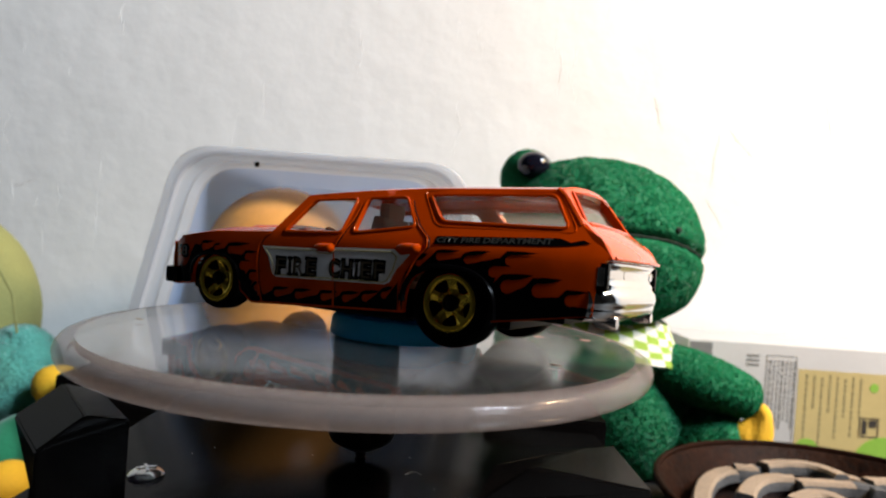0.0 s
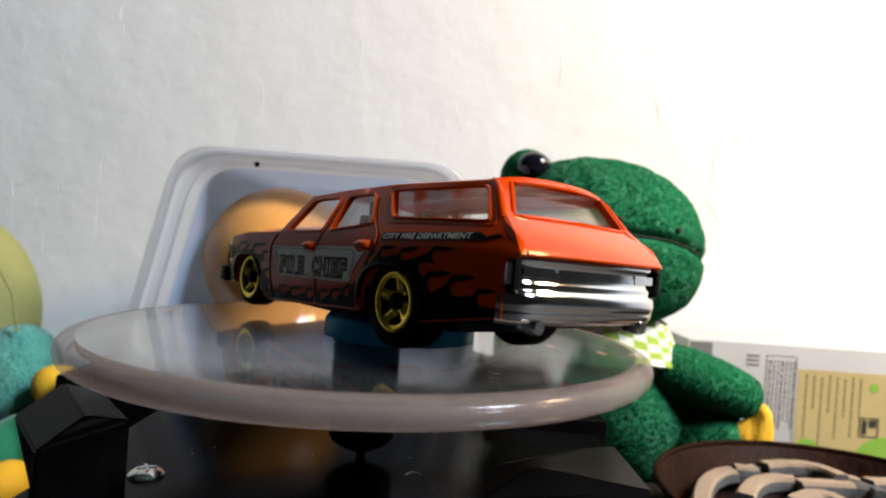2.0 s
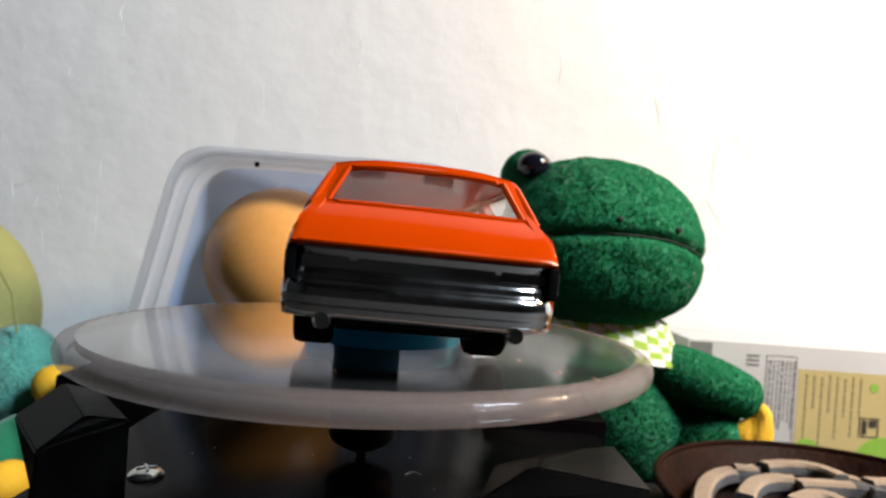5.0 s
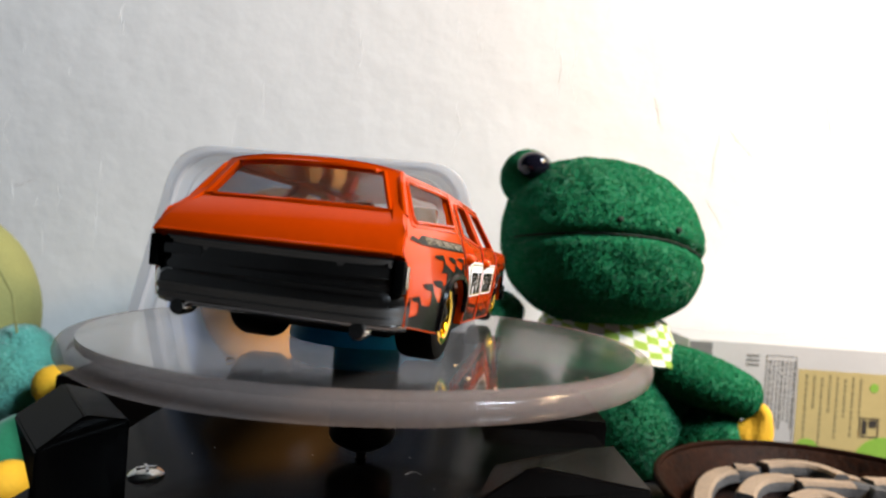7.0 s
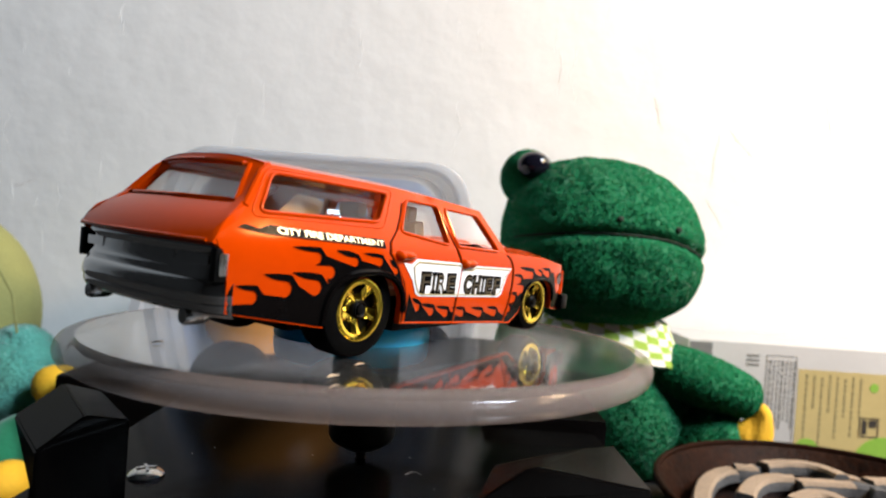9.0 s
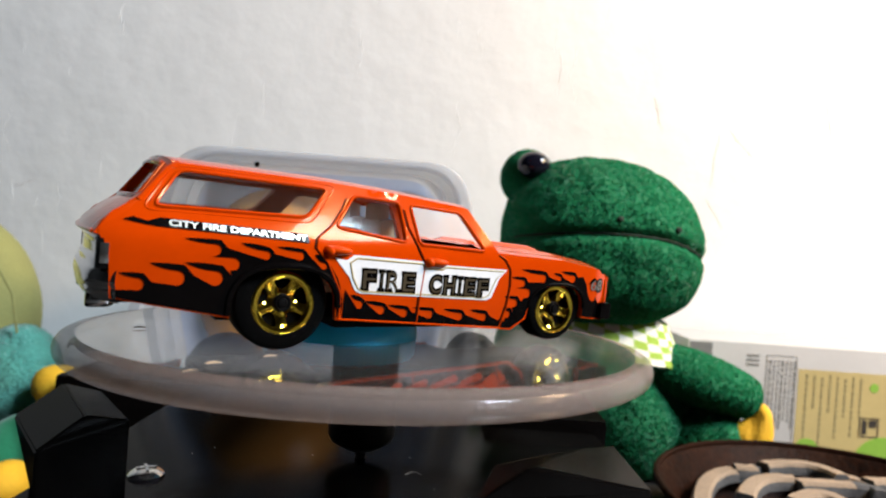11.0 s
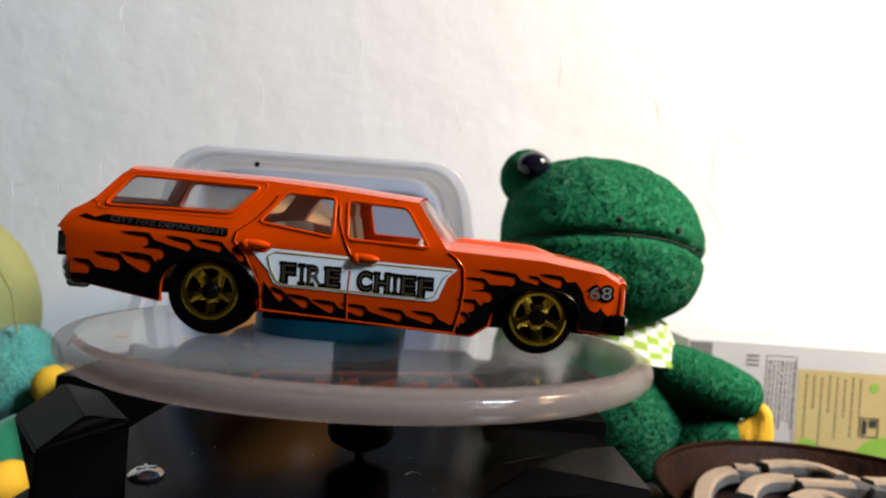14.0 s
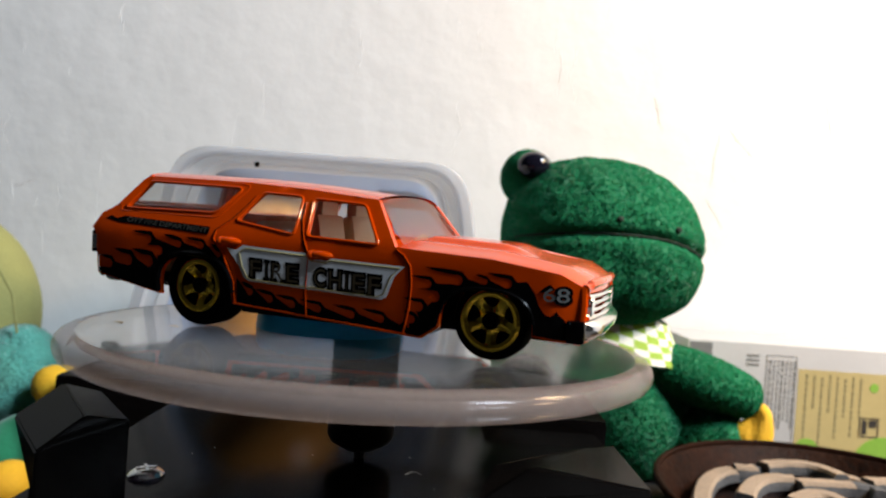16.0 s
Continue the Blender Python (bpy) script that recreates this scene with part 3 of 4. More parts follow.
def print_patch(name, x0, x1, z0, z1, mat, out=0.12, label=""):
    b = bmesh.new()
    box(b, (x0, BY - out, z0), (x1, BY + 0.2, z1))
    return part(name, b, mat, pack, label)


print_patch("grey_patch", BX0 + 0.6, BX0 + 8.5, BZ - 6.5, BZ - 0.8, material("print_grey", (0.16, 0.16, 0.16), 0.6, grain=0.1, scale=100), label="dark grey printed flap")
LEFT = 116.7
CREAM_X = 128.3
print_patch("cream_panel", CREAM_X, BX1 - 2, 2, BZ - 8.0, CREAM, label="cream printed panel")
rnd = random.Random(12)
bm = bmesh.new()
for x0, x1, z0, z1 in ((LEFT, CREAM_X - 0.8, BZ - 4.0, BZ - 3.8), (LEFT, LEFT + 0.2, 6, BZ - 4), (CREAM_X - 1.0, CREAM_X - 0.8, 6, BZ - 4)):
    box(bm, (x0, BY - 0.16, z0), (x1, BY + 0.1, z1))
for i in range(7):
    x = LEFT + 1.4 + i * 1.45
    z = BZ - 5.5
    while z > 8 + rnd.uniform(0, 10):
        h = rnd.uniform(0.5, 2.4)
        w = 0.28 if i % 3 else 0.42
        box(bm, (x - w, BY - 0.16, z - h), (x + w, BY + 0.1, z))
        z -= h + rnd.uniform(0.3, 0.7)
tagged(part("writing", bm, INK, pack, "small vertical printed writing"), kind="stuff")
bm = bmesh.new()
for i in range(8):
    x = CREAM_X + 3.0 + i * 2.75
    z = BZ - 9.5 - (i % 3) * 0.5
    end = 18 if i % 2 else 9
    while z > end + rnd.uniform(0, 6):
        h = rnd.uniform(0.6, 2.6)
        box(bm, (x - 0.36, BY - 0.2, z - h), (x + 0.36, BY + 0.1, z))
        z -= h + rnd.uniform(0.25, 0.6)
part("writing", bm, material("brown_ink", (0.22, 0.19, 0.09), 0.6), pack, "vertical printed writing in columns")["kind"] = "stuff"
bm = bmesh.new()
for k in range(3):
    box(bm, (LEFT - 7.0, BY - 0.16, BZ - 8.0 + 1.6 * k), (LEFT - 2.6, BY + 0.1, BZ - 7.2 + 1.6 * k))
part("writing", bm, INK, pack)
for x, z, r, mat in ((CREAM_X + 4.5, 3.0, 4.3, LEAFGREEN), (CREAM_X + 32, -2.0, 11.5, LEAFGREEN), (CREAM_X + 27.0, BZ - 13, 1.6, LEAFGREEN)):
    bm = bmesh.new()
    lathe(bm, [(0, 0.0), (r, 0.0), (r, 0.5)], 28, pose(x, BY - 0.24, max(z, 2) if r < 3 else z + 4, -90))
    bm.verts.ensure_lookup_table()
    part("printed_shape", bm, mat, pack)
bm = bmesh.new()
X = CREAM_X + 22.5
for a in ((X, X + 7, 13.0, 13.5), (X, X + 7, 19.5, 20), (X, X + 0.5, 13, 20), (X + 6.5, X + 7, 13, 20), (X + 1.0, X + 2.8, 14, 19), (X + 3.4, X + 6.2, 16.5, 19.2)):
    box(bm, (a[0], BY - 0.22, a[2]), (a[1], BY + 0.1, a[3]))
part("printed_shape", bm, material("print_black", (0.03, 0.025, 0.02), 0.6), pack)

# rusty pan with burnt coil pieces
PX, PY, PR, PZ = 99.0, 150.0, 46.0, 20.0
pan = thing("rusty_pan", "rusty brown round metal pan with a rolled rim", "pan")
bm = bmesh.new()
lathe(bm, [(0, 0), (36, 0), (39, 2), (PR - 2.0, PZ - 2.5), (PR - 1.2, PZ - 0.8), (PR - 2.6, PZ - 1.8), (38, 3.2), (35, 1.4), (0, 1.4)], 96)
bmesh.ops.translate(bm, vec=(PX, PY, 0), verts=bm.verts)
part("dish", bm, RUST, pan, sharp=60)
bm = bmesh.new()
tube(bm, [(PX + (PR - 0.8) * math.cos(a * math.pi / 48), PY + (PR - 0.8) * math.sin(a * math.pi / 48), PZ - 0.5) for a in range(96)], 0.8, 8, True)
part("rim", bm, RUST, pan, "rolled rusty rim")
bm = bmesh.new()
rows = []
for j in range(15):
    rows.append([(PX + 40.5 * j / 14 * math.cos(a * math.pi / 24), PY + 40.5 * j / 14 * math.sin(a * math.pi / 24), 10.5 * (1 - (j / 14) ** 2.5) + 1.4 + 1.4 * noise.noise((j * 0.7, a * 0.6 * (1 - abs(a - 24) / 48), 2.0))) for a in range(49)])
grid(bm, rows)
tagged(part("ash_heap", bm, material("ash", (0.10, 0.07, 0.05), 0.95, grain=0.5, scale=120, bump=0.8, bump_scale=400)), "loose brown ash in the pan", "ash", kind="stuff")


def coil_piece(pts, w, burnt):
    """A broken arc of a burnt coil, flat on top."""
    a, b, c = (Vector(p) for p in pts)
    bm = bmesh.new()
    rows = []
    for i in range(15):
        t = i / 14
        p = (1 - t) ** 2 * a + 2 * t * (1 - t) * (2 * b - 0.5 * (a + c)) + t * t * c
        d = (2 * (1 - t) * (2 * b - 0.5 * (a + c) - a) + 2 * t * (c - (2 * b - 0.5 * (a + c)))).normalized()
        s = Vector((-d.y, d.x, 0)).normalized()
        k = w * (1 + 0.12 * noise.noise(p * 0.4))
        ring = [(-1, -0.9), (-1, 0.3), (-0.7, 0.75), (0.7, 0.75), (1, 0.3), (1, -0.9), (-1, -0.9)]
        rows.append([p + s * (k * u) + Vector((0, 0, 2.0 * v + 0.25 * noise.noise(p * 0.9 + Vector((u, v, 0))))) for u, v in ring])
    vs = grid(bm, rows)
    bm.faces.new(vs[0][:-1])
    bm.faces.new(vs[-1][:-1][::-1])
    ob = tagged(part("coil_piece", bm, ASH, None), "broken burnt incense coil piece lying in ash", "coil piece", "coil pieces in the pan")
    ob.data.materials.append(COIL)
    for f in ob.data.polygons:
        f.material_index = 1 if (f.normal.z < 0.35 or (burnt and f.index % 84 > 60)) else 0


coil_piece(((65.3, 158.1, 13.0), (76.0, 178.8, 13.0), (87.6, 186.4, 13.0)), 2.3, 0)
coil_piece(((85.3, 185.8, 14.0), (89.2, 185.7, 14.0), (93.6, 186.6, 14.0)), 2.0, 1)
coil_piece(((92.6, 184.8, 15.5), (105.9, 187.5, 15.5), (111.0, 178.8, 15.5)), 2.2, 0)
coil_piece(((78.1, 163.3, 14.0), (88.0, 176.3, 14.0), (98.0, 178.7, 14.0)), 2.4, 0)
coil_piece(((97.9, 176.2, 14.0), (108.8, 177.5, 14.0), (118.2, 176.8, 14.0)), 2.3, 1)
coil_piece(((89.7, 162.6, 14.0), (99.4, 168.7, 14.0), (102.6, 162.1, 14.0)), 2.3, 0)
coil_piece(((113.9, 183.5, 14.0), (117.4, 179.1, 14.0), (117.3, 172.0, 14.0)), 1.8, 1)
coil_piece(((117.4, 178.0, 15.0), (124.6, 178.6, 15.0), (127.7, 174.3, 15.0)), 2.2, 0)

# crumbs on the disc
crumb_spots = ((-28.4, -22.0), (-21.3, -19.0), (-32.6, 4.6), (-20.5, -34.5), (-31.4, -25.5), (12.5, -33.0), (27.0, 21.0))
crumbs = []
for i, (x, y) in enumerate(crumb_spots):
    bm = bmesh.new()
    tube(bm, [(x - 0.9, y, 0.18), (x, y + 0.35, 0.22), (x + 0.8, y + 0.1, 0.18)], [0.14, 0.22, 0.12] if i < 1 else [0.08, 0.13, 0.07], 6)
    crumbs.append(tagged(part("crumb", bm, TAN), "tiny brown crumb on the disc", "crumb"))

# a hair and dust on the black plate
bm = bmesh.new()
h = Vector((-2.4, 99.4, 37.1))
tube(bm, [h + Vector((1.5 * math.cos(a * 0.9) * (1 - a * 0.12), 0.9 * math.sin(a * 1.3), 0.02 * a)) for a in range(7)], 0.03, 5)
tagged(part("hair", bm, CARD), "fine pale curled hair on the black plate", "hair")
rnd = random.Random(8)
bm = bmesh.new()
for k in range(14):
    ellipsoid(bm, (rnd.uniform(-40, 24), rnd.uniform(72, 120), PLATE_Z + 0.05), (rnd.uniform(0.06, 0.12), rnd.uniform(0.06, 0.12), 0.06), None, 1)
tagged(part("dust", bm, CARD), "pale dust specks on the black plate", "dust", kind="stuff")

# ---------- the toy car, nose towards +x, left towards +y ----------
WIDTH = [(-44, 13.3), (-41, 13.9), (-36, 14.3), (-20, 14.6), (10, 13.9), (24, 13.4), (30, 12.8), (33.5, 11.4)]
ROOF_EDGE = [(-36, 23.3), (-34.6, 23.3), (-15.9, 22.9), (-5.9, 22.3), (4.7, 21.3)]
HOOD_EDGE = [(7.0, 15.2), (11, 15.2), (22, 14.7), (30.4, 13.5), (33.2, 12.0)]


def side_y(x, z):
    """Half width of the body at a place on its side."""
    y = curve_at(x, WIDTH)
    if z < 12.5:
        y -= 0.011 * (12.5 - z) ** 2
    if z > 14:
        k = z - 14
        y -= 0.13 * k * k if k < 2.0 else 0.52 + 0.52 * (k - 2.0)
    return y


def arch(cx, cz, r, a0, a1, n=18, high=None):
    """A wheel arch, flattened on top where high is less than r."""
    high, out = high or r, []
    for i in range(n + 1):
        a = radians(a0 + (a1 - a0) * i / n)
        c, h = math.cos(a), math.sin(a)
        out.append((cx + r * math.copysign(abs(c) ** 0.8, c), cz + high * math.copysign(abs(h) ** 0.8, h)))
    return out


def rear_arch(grow, a0, a1):
    return arch(-22, 6.9, 6.5 + grow, a0, a1, 18, 5.1 + grow)


def front_arch(grow, a0, a1):
    return arch(21.6, 6.6, 5.8 + grow, a0, a1, 18, 4.3 + grow)


SIDE = ([(33.2, 12.0), (30.4, 13.5), (22, 14.7), (11, 15.2), (9.3, 15.3), (5.2, 21.2), (4.6, 21.35), (-5.9, 22.3), (-15.9, 22.9), (-34.2, 23.3), (-35.4, 22.6), (-38.6, 18.6), (-42.5, 15.4), (-42.3, 14.6), (-41.4, 13.5), (-41.1, 8.0), (-29.9, 6.1)]
        + rear_arch(0, 188, 0) + [(-15.3, 5.6), (13.2, 3.9), (15.6, 5.6)] + front_arch(0, 175, 2) + [(27.4, 5.7), (31.8, 5.2), (33.2, 8.0)])
WIN_REAR = round_loop([(-34.4, 22.5), (-16.4, 22.0), (-19.6, 18.2), (-37.2, 18.2)], 1.0)
WIN_MID = round_loop([(-12.9, 21.5), (-6.2, 21.2), (-5.8, 15.9), (-15.9, 17.3)], 0.8)
WIN_FRONT = round_loop([(-4.5, 21.0), (3.6, 20.5), (7.0, 15.4), (-3.9, 15.8)], 0.7)



def build_car():
    car = thing("toy_car", "orange die-cast toy station wagon with black flames and gold wheels", "toy car")
    bm = bmesh.new()
    for s in (1, -1):
        sheet(bm, SIDE, [WIN_REAR, WIN_MID, WIN_FRONT], lambda x, z: (x, s * side_y(x, z), z), 1.2, inner=lambda x, z: (x, s * (side_y(x, z) - 0.9), z))
    # roof
    for off in (0, -0.8):
        rows = []
        for i in range(25):
            x = -35.2 + 40.2 * i / 24
            ze = curve_at(x, ROOF_EDGE)
            ye = side_y(x, ze)
            row = []
            for j in range(25):
                t = -1 + 2 * j / 24
                row.append((x + (0.6 if i == 24 else -0.7 if i == 0 else 0) * (1 - t * t), t * ye, ze + 0.95 * (1 - abs(t) ** 3) + off))
            rows.append(row)
        grid(bm, rows)
    # hood
    rows = []
    for i in range(29):
        x = 7.5 + 25.7 * i / 28
        ze = curve_at(x, HOOD_EDGE)
        ye = side_y(x, ze)
        row = []
        for j in range(41):
            t = -1 + 2 * j / 40
            y = t * ye
            scoop = 0.9 * max(0, min(1, (6.2 - abs(y)) / 1.2)) * max(0, min(1, (25.5 - x) / 4.0)) * max(0, min(1, (x - 8.6) / 2.5))
            ridge = 0.35 * math.exp(-((abs(y) - 9.0) / 1.0) ** 2)
            row.append((x + 1.0 * (1 - t * t) * (i / 28) ** 3, y, ze + 0.75 * (1 - abs(t) ** 5) + scoop + ridge * (1 - (i / 28) ** 4)))
        rows.append(row)
    grid(bm, rows)
    # nose panel above and round the grille
    sheet(bm, [(-11.4, 12.0), (11.4, 12.0), (11.6, 5.2), (-11.6, 5.2)], [[(-10.6, 11.3), (10.6, 11.3), (10.6, 7.6), (-10.6, 7.6)]],
          lambda y, z: (33.2 + 1.0 * (1 - (y / 12) ** 2) - 0.06 * abs(z - 10), y, z + 0.75 * (1 - abs(y / 11.7) ** 5) * (z > 11.9)), 1.2, inner=lambda y, z: (32.2 + 1.0 * (1 - (y / 12) ** 2), y, z))
    # tailgate with its window opening
    def gate(y, s, deep=0.0):
        t = y / 12.0
        if s < 1:
            x, z = -42.9 + 4.3 * s, 14.9 + 3.8 * s
        else:
            x, z = -38.6 + 3.6 * (s - 1), 18.7 + 4.75 * (s - 1)
        w = side_y(x, z)
        if s < 1:
            x, z = x - 0.55 * math.sin(math.pi * s), z + 0.45 * math.sin(math.pi * s)
        return (x - 0.9 * (1 - t * t) + deep, t * w, z + 0.8 * (1 - abs(t) ** 3) * max(0, s - 1) - deep * 0.4)
    sheet(bm, [(-12, 0), (12, 0), (12, 1), (12, 2), (-12, 2), (-12, 1)], [[(-10.4, 1.08), (10.4, 1.08), (9.9, 1.86), (-9.9, 1.86)]],
          lambda y, s: gate(y, s), 0.5, inner=lambda y, s: gate(y, s, 0.9))
    part("body", bm, ORANGE, car, sharp=42)

    for s in (1, -1):
        b = bmesh.new()
        tube(b, [(x, s * (side_y(x, z) - 0.25), z) for x, z in dense([(-34.4, 23.2), (-35.6, 22.4), (-38.6, 18.6), (-42.4, 15.4)], 1.2)[:-12] if x > -42.6], 0.42, 8)
        part("corner_bead", b, ORANGE, car)
    for level, r in ((0.02, 0.24), (1.0, 0.26)):
        b = bmesh.new()
        tube(b, [gate(-11.2 + 22.4 * i / 16, level) for i in range(17)], r, 8)
        part("tailgate_rib", b, ORANGE, car)
    b = bmesh.new()
    tube(b, [gate(y, s) for y, s in dense([(-10.4, 1.08), (10.4, 1.08), (9.9, 1.86), (-9.9, 1.86)], 1.0)], 0.3, 6, True)
    part("window_bead", b, ORANGE, car)

    b = bmesh.new()
    tube(b, [(33.1 + 1.0 * (1 - (y / 12) ** 2), y, 11.75 + 0.75 * (1 - abs(y / 11.7) ** 5)) for y in [-11.4 + 22.8 * i / 24 for i in range(25)]], 0.6, 8)
    part("nose_bead", b, ORANGE, car)
    for s in (1, -1):
        b = bmesh.new()
        tube(b, [(33.0, s * 11.25, 12.0), (33.1, s * 11.3, 10), (33.0, s * 11.25, 8), (32.6, s * 11.2, 5.6)], 0.55, 8)
        part("nose_bead", b, ORANGE, car)

    # raised window beads, sills and arch lips
    def bead(loop, r, mat, name, closed=True, out=0.05):
        for s in (1, -1):
            b = bmesh.new()
            tube(b, [(x, s * (side_y(x, z) + out), z) for x, z in loop], r, 6, closed)
            part(name, b, mat, car)
    for lp in (WIN_REAR, WIN_MID, WIN_FRONT):
        bead(dense(lp, 1.5), 0.24, ORANGE, "window_bead", out=0.02)
    bead(round_loop([(-34.9, 22.9), (-15.2, 22.5), (-19.0, 17.5), (-38.4, 17.7)], 1.2), 0.14, ORANGE, "window_surround", out=-0.04)
    bead(rear_arch(0.25, 184, 2), 0.42, BLACK_PRINT, "wheel_arch", False)
    bead(front_arch(0.1, 172, 5), 0.28, BLACK_PRINT, "wheel_arch", False)
    bead(dense([(-15.0, 5.75), (13.2, 4.15)], 2)[:14], 0.13, ORANGE, "sill", False)
    for line in ([(-3.4, 4.9), (-3.4, 9.0), (-3.1, 13.6), (-4.0, 15.3), (-5.2, 18.0), (-5.6, 21.4)], [(10.8, 4.4), (11.6, 7.5), (11.9, 10.5), (11.7, 13.0), (10.6, 14.4), (9.2, 15.2)],
                 [(-14.9, 6.0), (-15.0, 9.0), (-17.0, 12.8), (-18.6, 14.6), (-18.4, 15.8), (-16.4, 17.4), (-14.6, 19.6), (-13.4, 21.7)]):
        loop = [(a[0] + (b[0] - a[0]) * k / 3, a[1] + (b[1] - a[1]) * k / 3) for a, b in zip(line, line[1:]) for k in range(3)]
        bead(loop, 0.12, ORANGE, "door_seam", False, 0.06)
        bead([(x - 0.28, z) for x, z in loop], 0.09, CHASSIS, "door_gap", False, 0.0)
    for s in (1, -1):
        for x, z in ((-1.3, 13.55), (-15.8, 14.45)):
            b = bmesh.new()
            y = s * side_y(x, z)
            ellipsoid(b, (x, y, z), (1.9, 1.0, 0.62), pose(0, 0, 0, 0, 2, 0), 3)
            ellipsoid(b, (x - 1.2, y, z - 0.1), (0.8, 1.1, 0.75), None, 2)
            part("door_handle", b, ORANGE, car)

    # glass
    b = bmesh.new()
    rows = []
    for i in range(9):
        k = i / 8
        row = []
        for j in range(17):
            t = -1 + 2 * j / 16
            w = 10.0 + (11.6 - 10.0) * (1 - k)
            row.append((9.6 - 4.9 * k + (1.6 - 0.6 * k) * (1 - t * t), t * w, 15.4 + 6.0 * k + 0.6 * (1 - t * t)))
        rows.append(row)
    grid(b, rows)
    g = part("windshield", b, GLASS, car, "clear windscreen")
    g.visible_shadow = False
    for s in (1, -1):
        b = bmesh.new()
        sheet(b, [(-38.0, 17.4), (-4.4, 16.0), (-4.4, 21.6), (-34.2, 22.8)], [], lambda x, z: (x, s * (side_y(x, z) - 1.0), z), 3.0)
        g = part("side_glass", b, CLEAR, car, "clear side window insert")
        g.visible_shadow = False
    b = bmesh.new()
    sheet(b, [(-11, 1.02), (11, 1.02), (10.4, 1.9), (-10.4, 1.9)], [], lambda y, s: gate(y, s, 1.0), 0.8)
    g = part("rear_glass", b, CLEAR, car, "clear rear window")
    g.visible_shadow = False

    # interior
    def seat(x, y, w, name):
        b = bmesh.new()
        box(b, (x - 0.4, y - w / 2, 9.5), (x + 5.5, y + w / 2, 12.5), 0.7)
        box(b, (x - 1.6, y - w / 2, 11.0), (x + 0.6, y + w / 2, 19.0 if w < 9 else 17.6), 0.8, Matrix.Translation((x, 0, 11)) @ pose(0, 0, 0, 0, -10) @ Matrix.Translation((-x, 0, -11)))
        if w < 9:
            box(b, (x - 2.8, y - w / 3.2, 18.4), (x - 0.9, y + w / 3.2, 20.9), 0.7)
        part(name, b, TAN, car, "moulded tan plastic seat")
    seat(-4.6, 5.0, 7.2, "front_seat")
    seat(-4.6, -5.0, 7.2, "front_seat")
    seat(-13.0, 0, 19, "rear_seat")
    b = bmesh.new()
    box(b, (-37, -11.6, 8.8), (9.5, 11.6, 9.8), 0.2)
    box(b, (-36, -11.4, 9.8), (-15.5, 11.4, 14.2), 0.5)
    part("interior_floor", b, TAN, car, "moulded tan plastic floor pan")
    b = bmesh.new()
    box(b, (6.0, -11.4, 11.5), (9.2, 11.4, 15.2), 0.8)
    part("dashboard", b, TAN, car, "tan plastic dashboard")
    b = bmesh.new()
    m = pose(4.6, 5.0, 15.0, 0, -62)
    tube(b, [m @ Vector((1.8 * math.cos(a * math.pi / 8), 1.8 * math.sin(a * math.pi / 8), 0)) for a in range(16)], 0.28, 6, True)
    tube(b, [m @ Vector((0, -1.8, 0)), m @ Vector((0, 1.8, 0))], 0.3)
    tube(b, [m @ Vector((0, 0, 0)), (7, 5, 13.2)], 0.4)
    part("steering_wheel", b, TAN, car)

    # chassis and chrome
    b = bmesh.new()
    box(b, (-41.2, -12.4, 7.3), (-28.6, 12.4, 8.9), 0.5)
    box(b, (-36, -8, 6.2), (-28.6, 8, 7.5), 0.4)
    box(b, (-28.8, -8.4, 4.6), (31.5, 8.4, 8.9), 0.5)
    box(b, (-15.0, -12.6, 4.3), (14.0, 12.6, 6.4), 0.6)
    part("chassis", b, CHASSIS, car, "black underside")
    b = bmesh.new()
    prof = [(-1.4, 14.9), (0.2, 14.75), (0.45, 14.4), (0.25, 14.05), (0.1, 13.8), (0.1, 12.3), (0.3, 12.0), (0.45, 11.7), (0.4, 11.3), (0.6, 11.1), (0.85, 10.8), (1.0, 10.3), (1.05, 9.7), (0.95, 9.25), (0.8, 9.05), (0.85, 8.8), (0.75, 8.3), (0.4, 7.7), (-0.6, 7.4)]
    rows = []
    for j in range(41):
        t = math.sin(math.pi / 2 * (-1 + 2 * j / 40))
        e = abs(t) ** 12
        rows.append([(-42.0 - dx * (1 - 0.6 * e) - 0.9 * (1 - t * t) + 1.8 * e, t * (13.7 + 0.32 * max(dx, 0)), z) for dx, z in prof])
    grid(b, rows)
    part("rear_bumper", b, CHROME, car, "chromed tail panel with a rounded bumper below", sharp=70)
    for y0, y1, depth in ((7.6, 12.2, 0.0), (-7.0, 7.0, -0.06), (-12.2, -7.6, 0.0)):
        b = bmesh.new()
        sheet(b, round_loop([(y0, 12.6), (y1, 12.6), (y1, 13.6), (y0, 13.6)], 0.3), [], lambda y, z: (-42.2 - depth - 0.9 * (1 - (y / 13.7) ** 2), y, z), 1.0, inner=lambda y, z: (-41.7 - 0.9 * (1 - (y / 13.7) ** 2), y, z))
        part("tail_lamp", b, CHROME, car, "chromed lamp bar set in the tail panel")
    for y in (-7.3, 7.3):
        b = bmesh.new()
        box(b, (-42.95 + 0.9 * (y / 13.7) ** 2, y - 0.3, 12.5), (-42.3, y + 0.3, 13.7), 0.12)
        part("lamp_divider", b, CHASSIS, car)
    for s in (1, -1):
        b = bmesh.new()
        box(b, (-42.6, s * 13.25 - 0.45, 11.1), (-41.0, s * 13.25 + 0.5, 14.4), 0.2)
        part("tail_light", b, CHASSIS, car, "dark frame round the side tail light")
        b = bmesh.new()
        box(b, (-42.25, s * 13.8 - 0.12, 11.7), (-41.35, s * 13.8 + 0.08, 13.9), 0.1)
        part("tail_lens", b, STEEL, car, "grey side tail light lens")
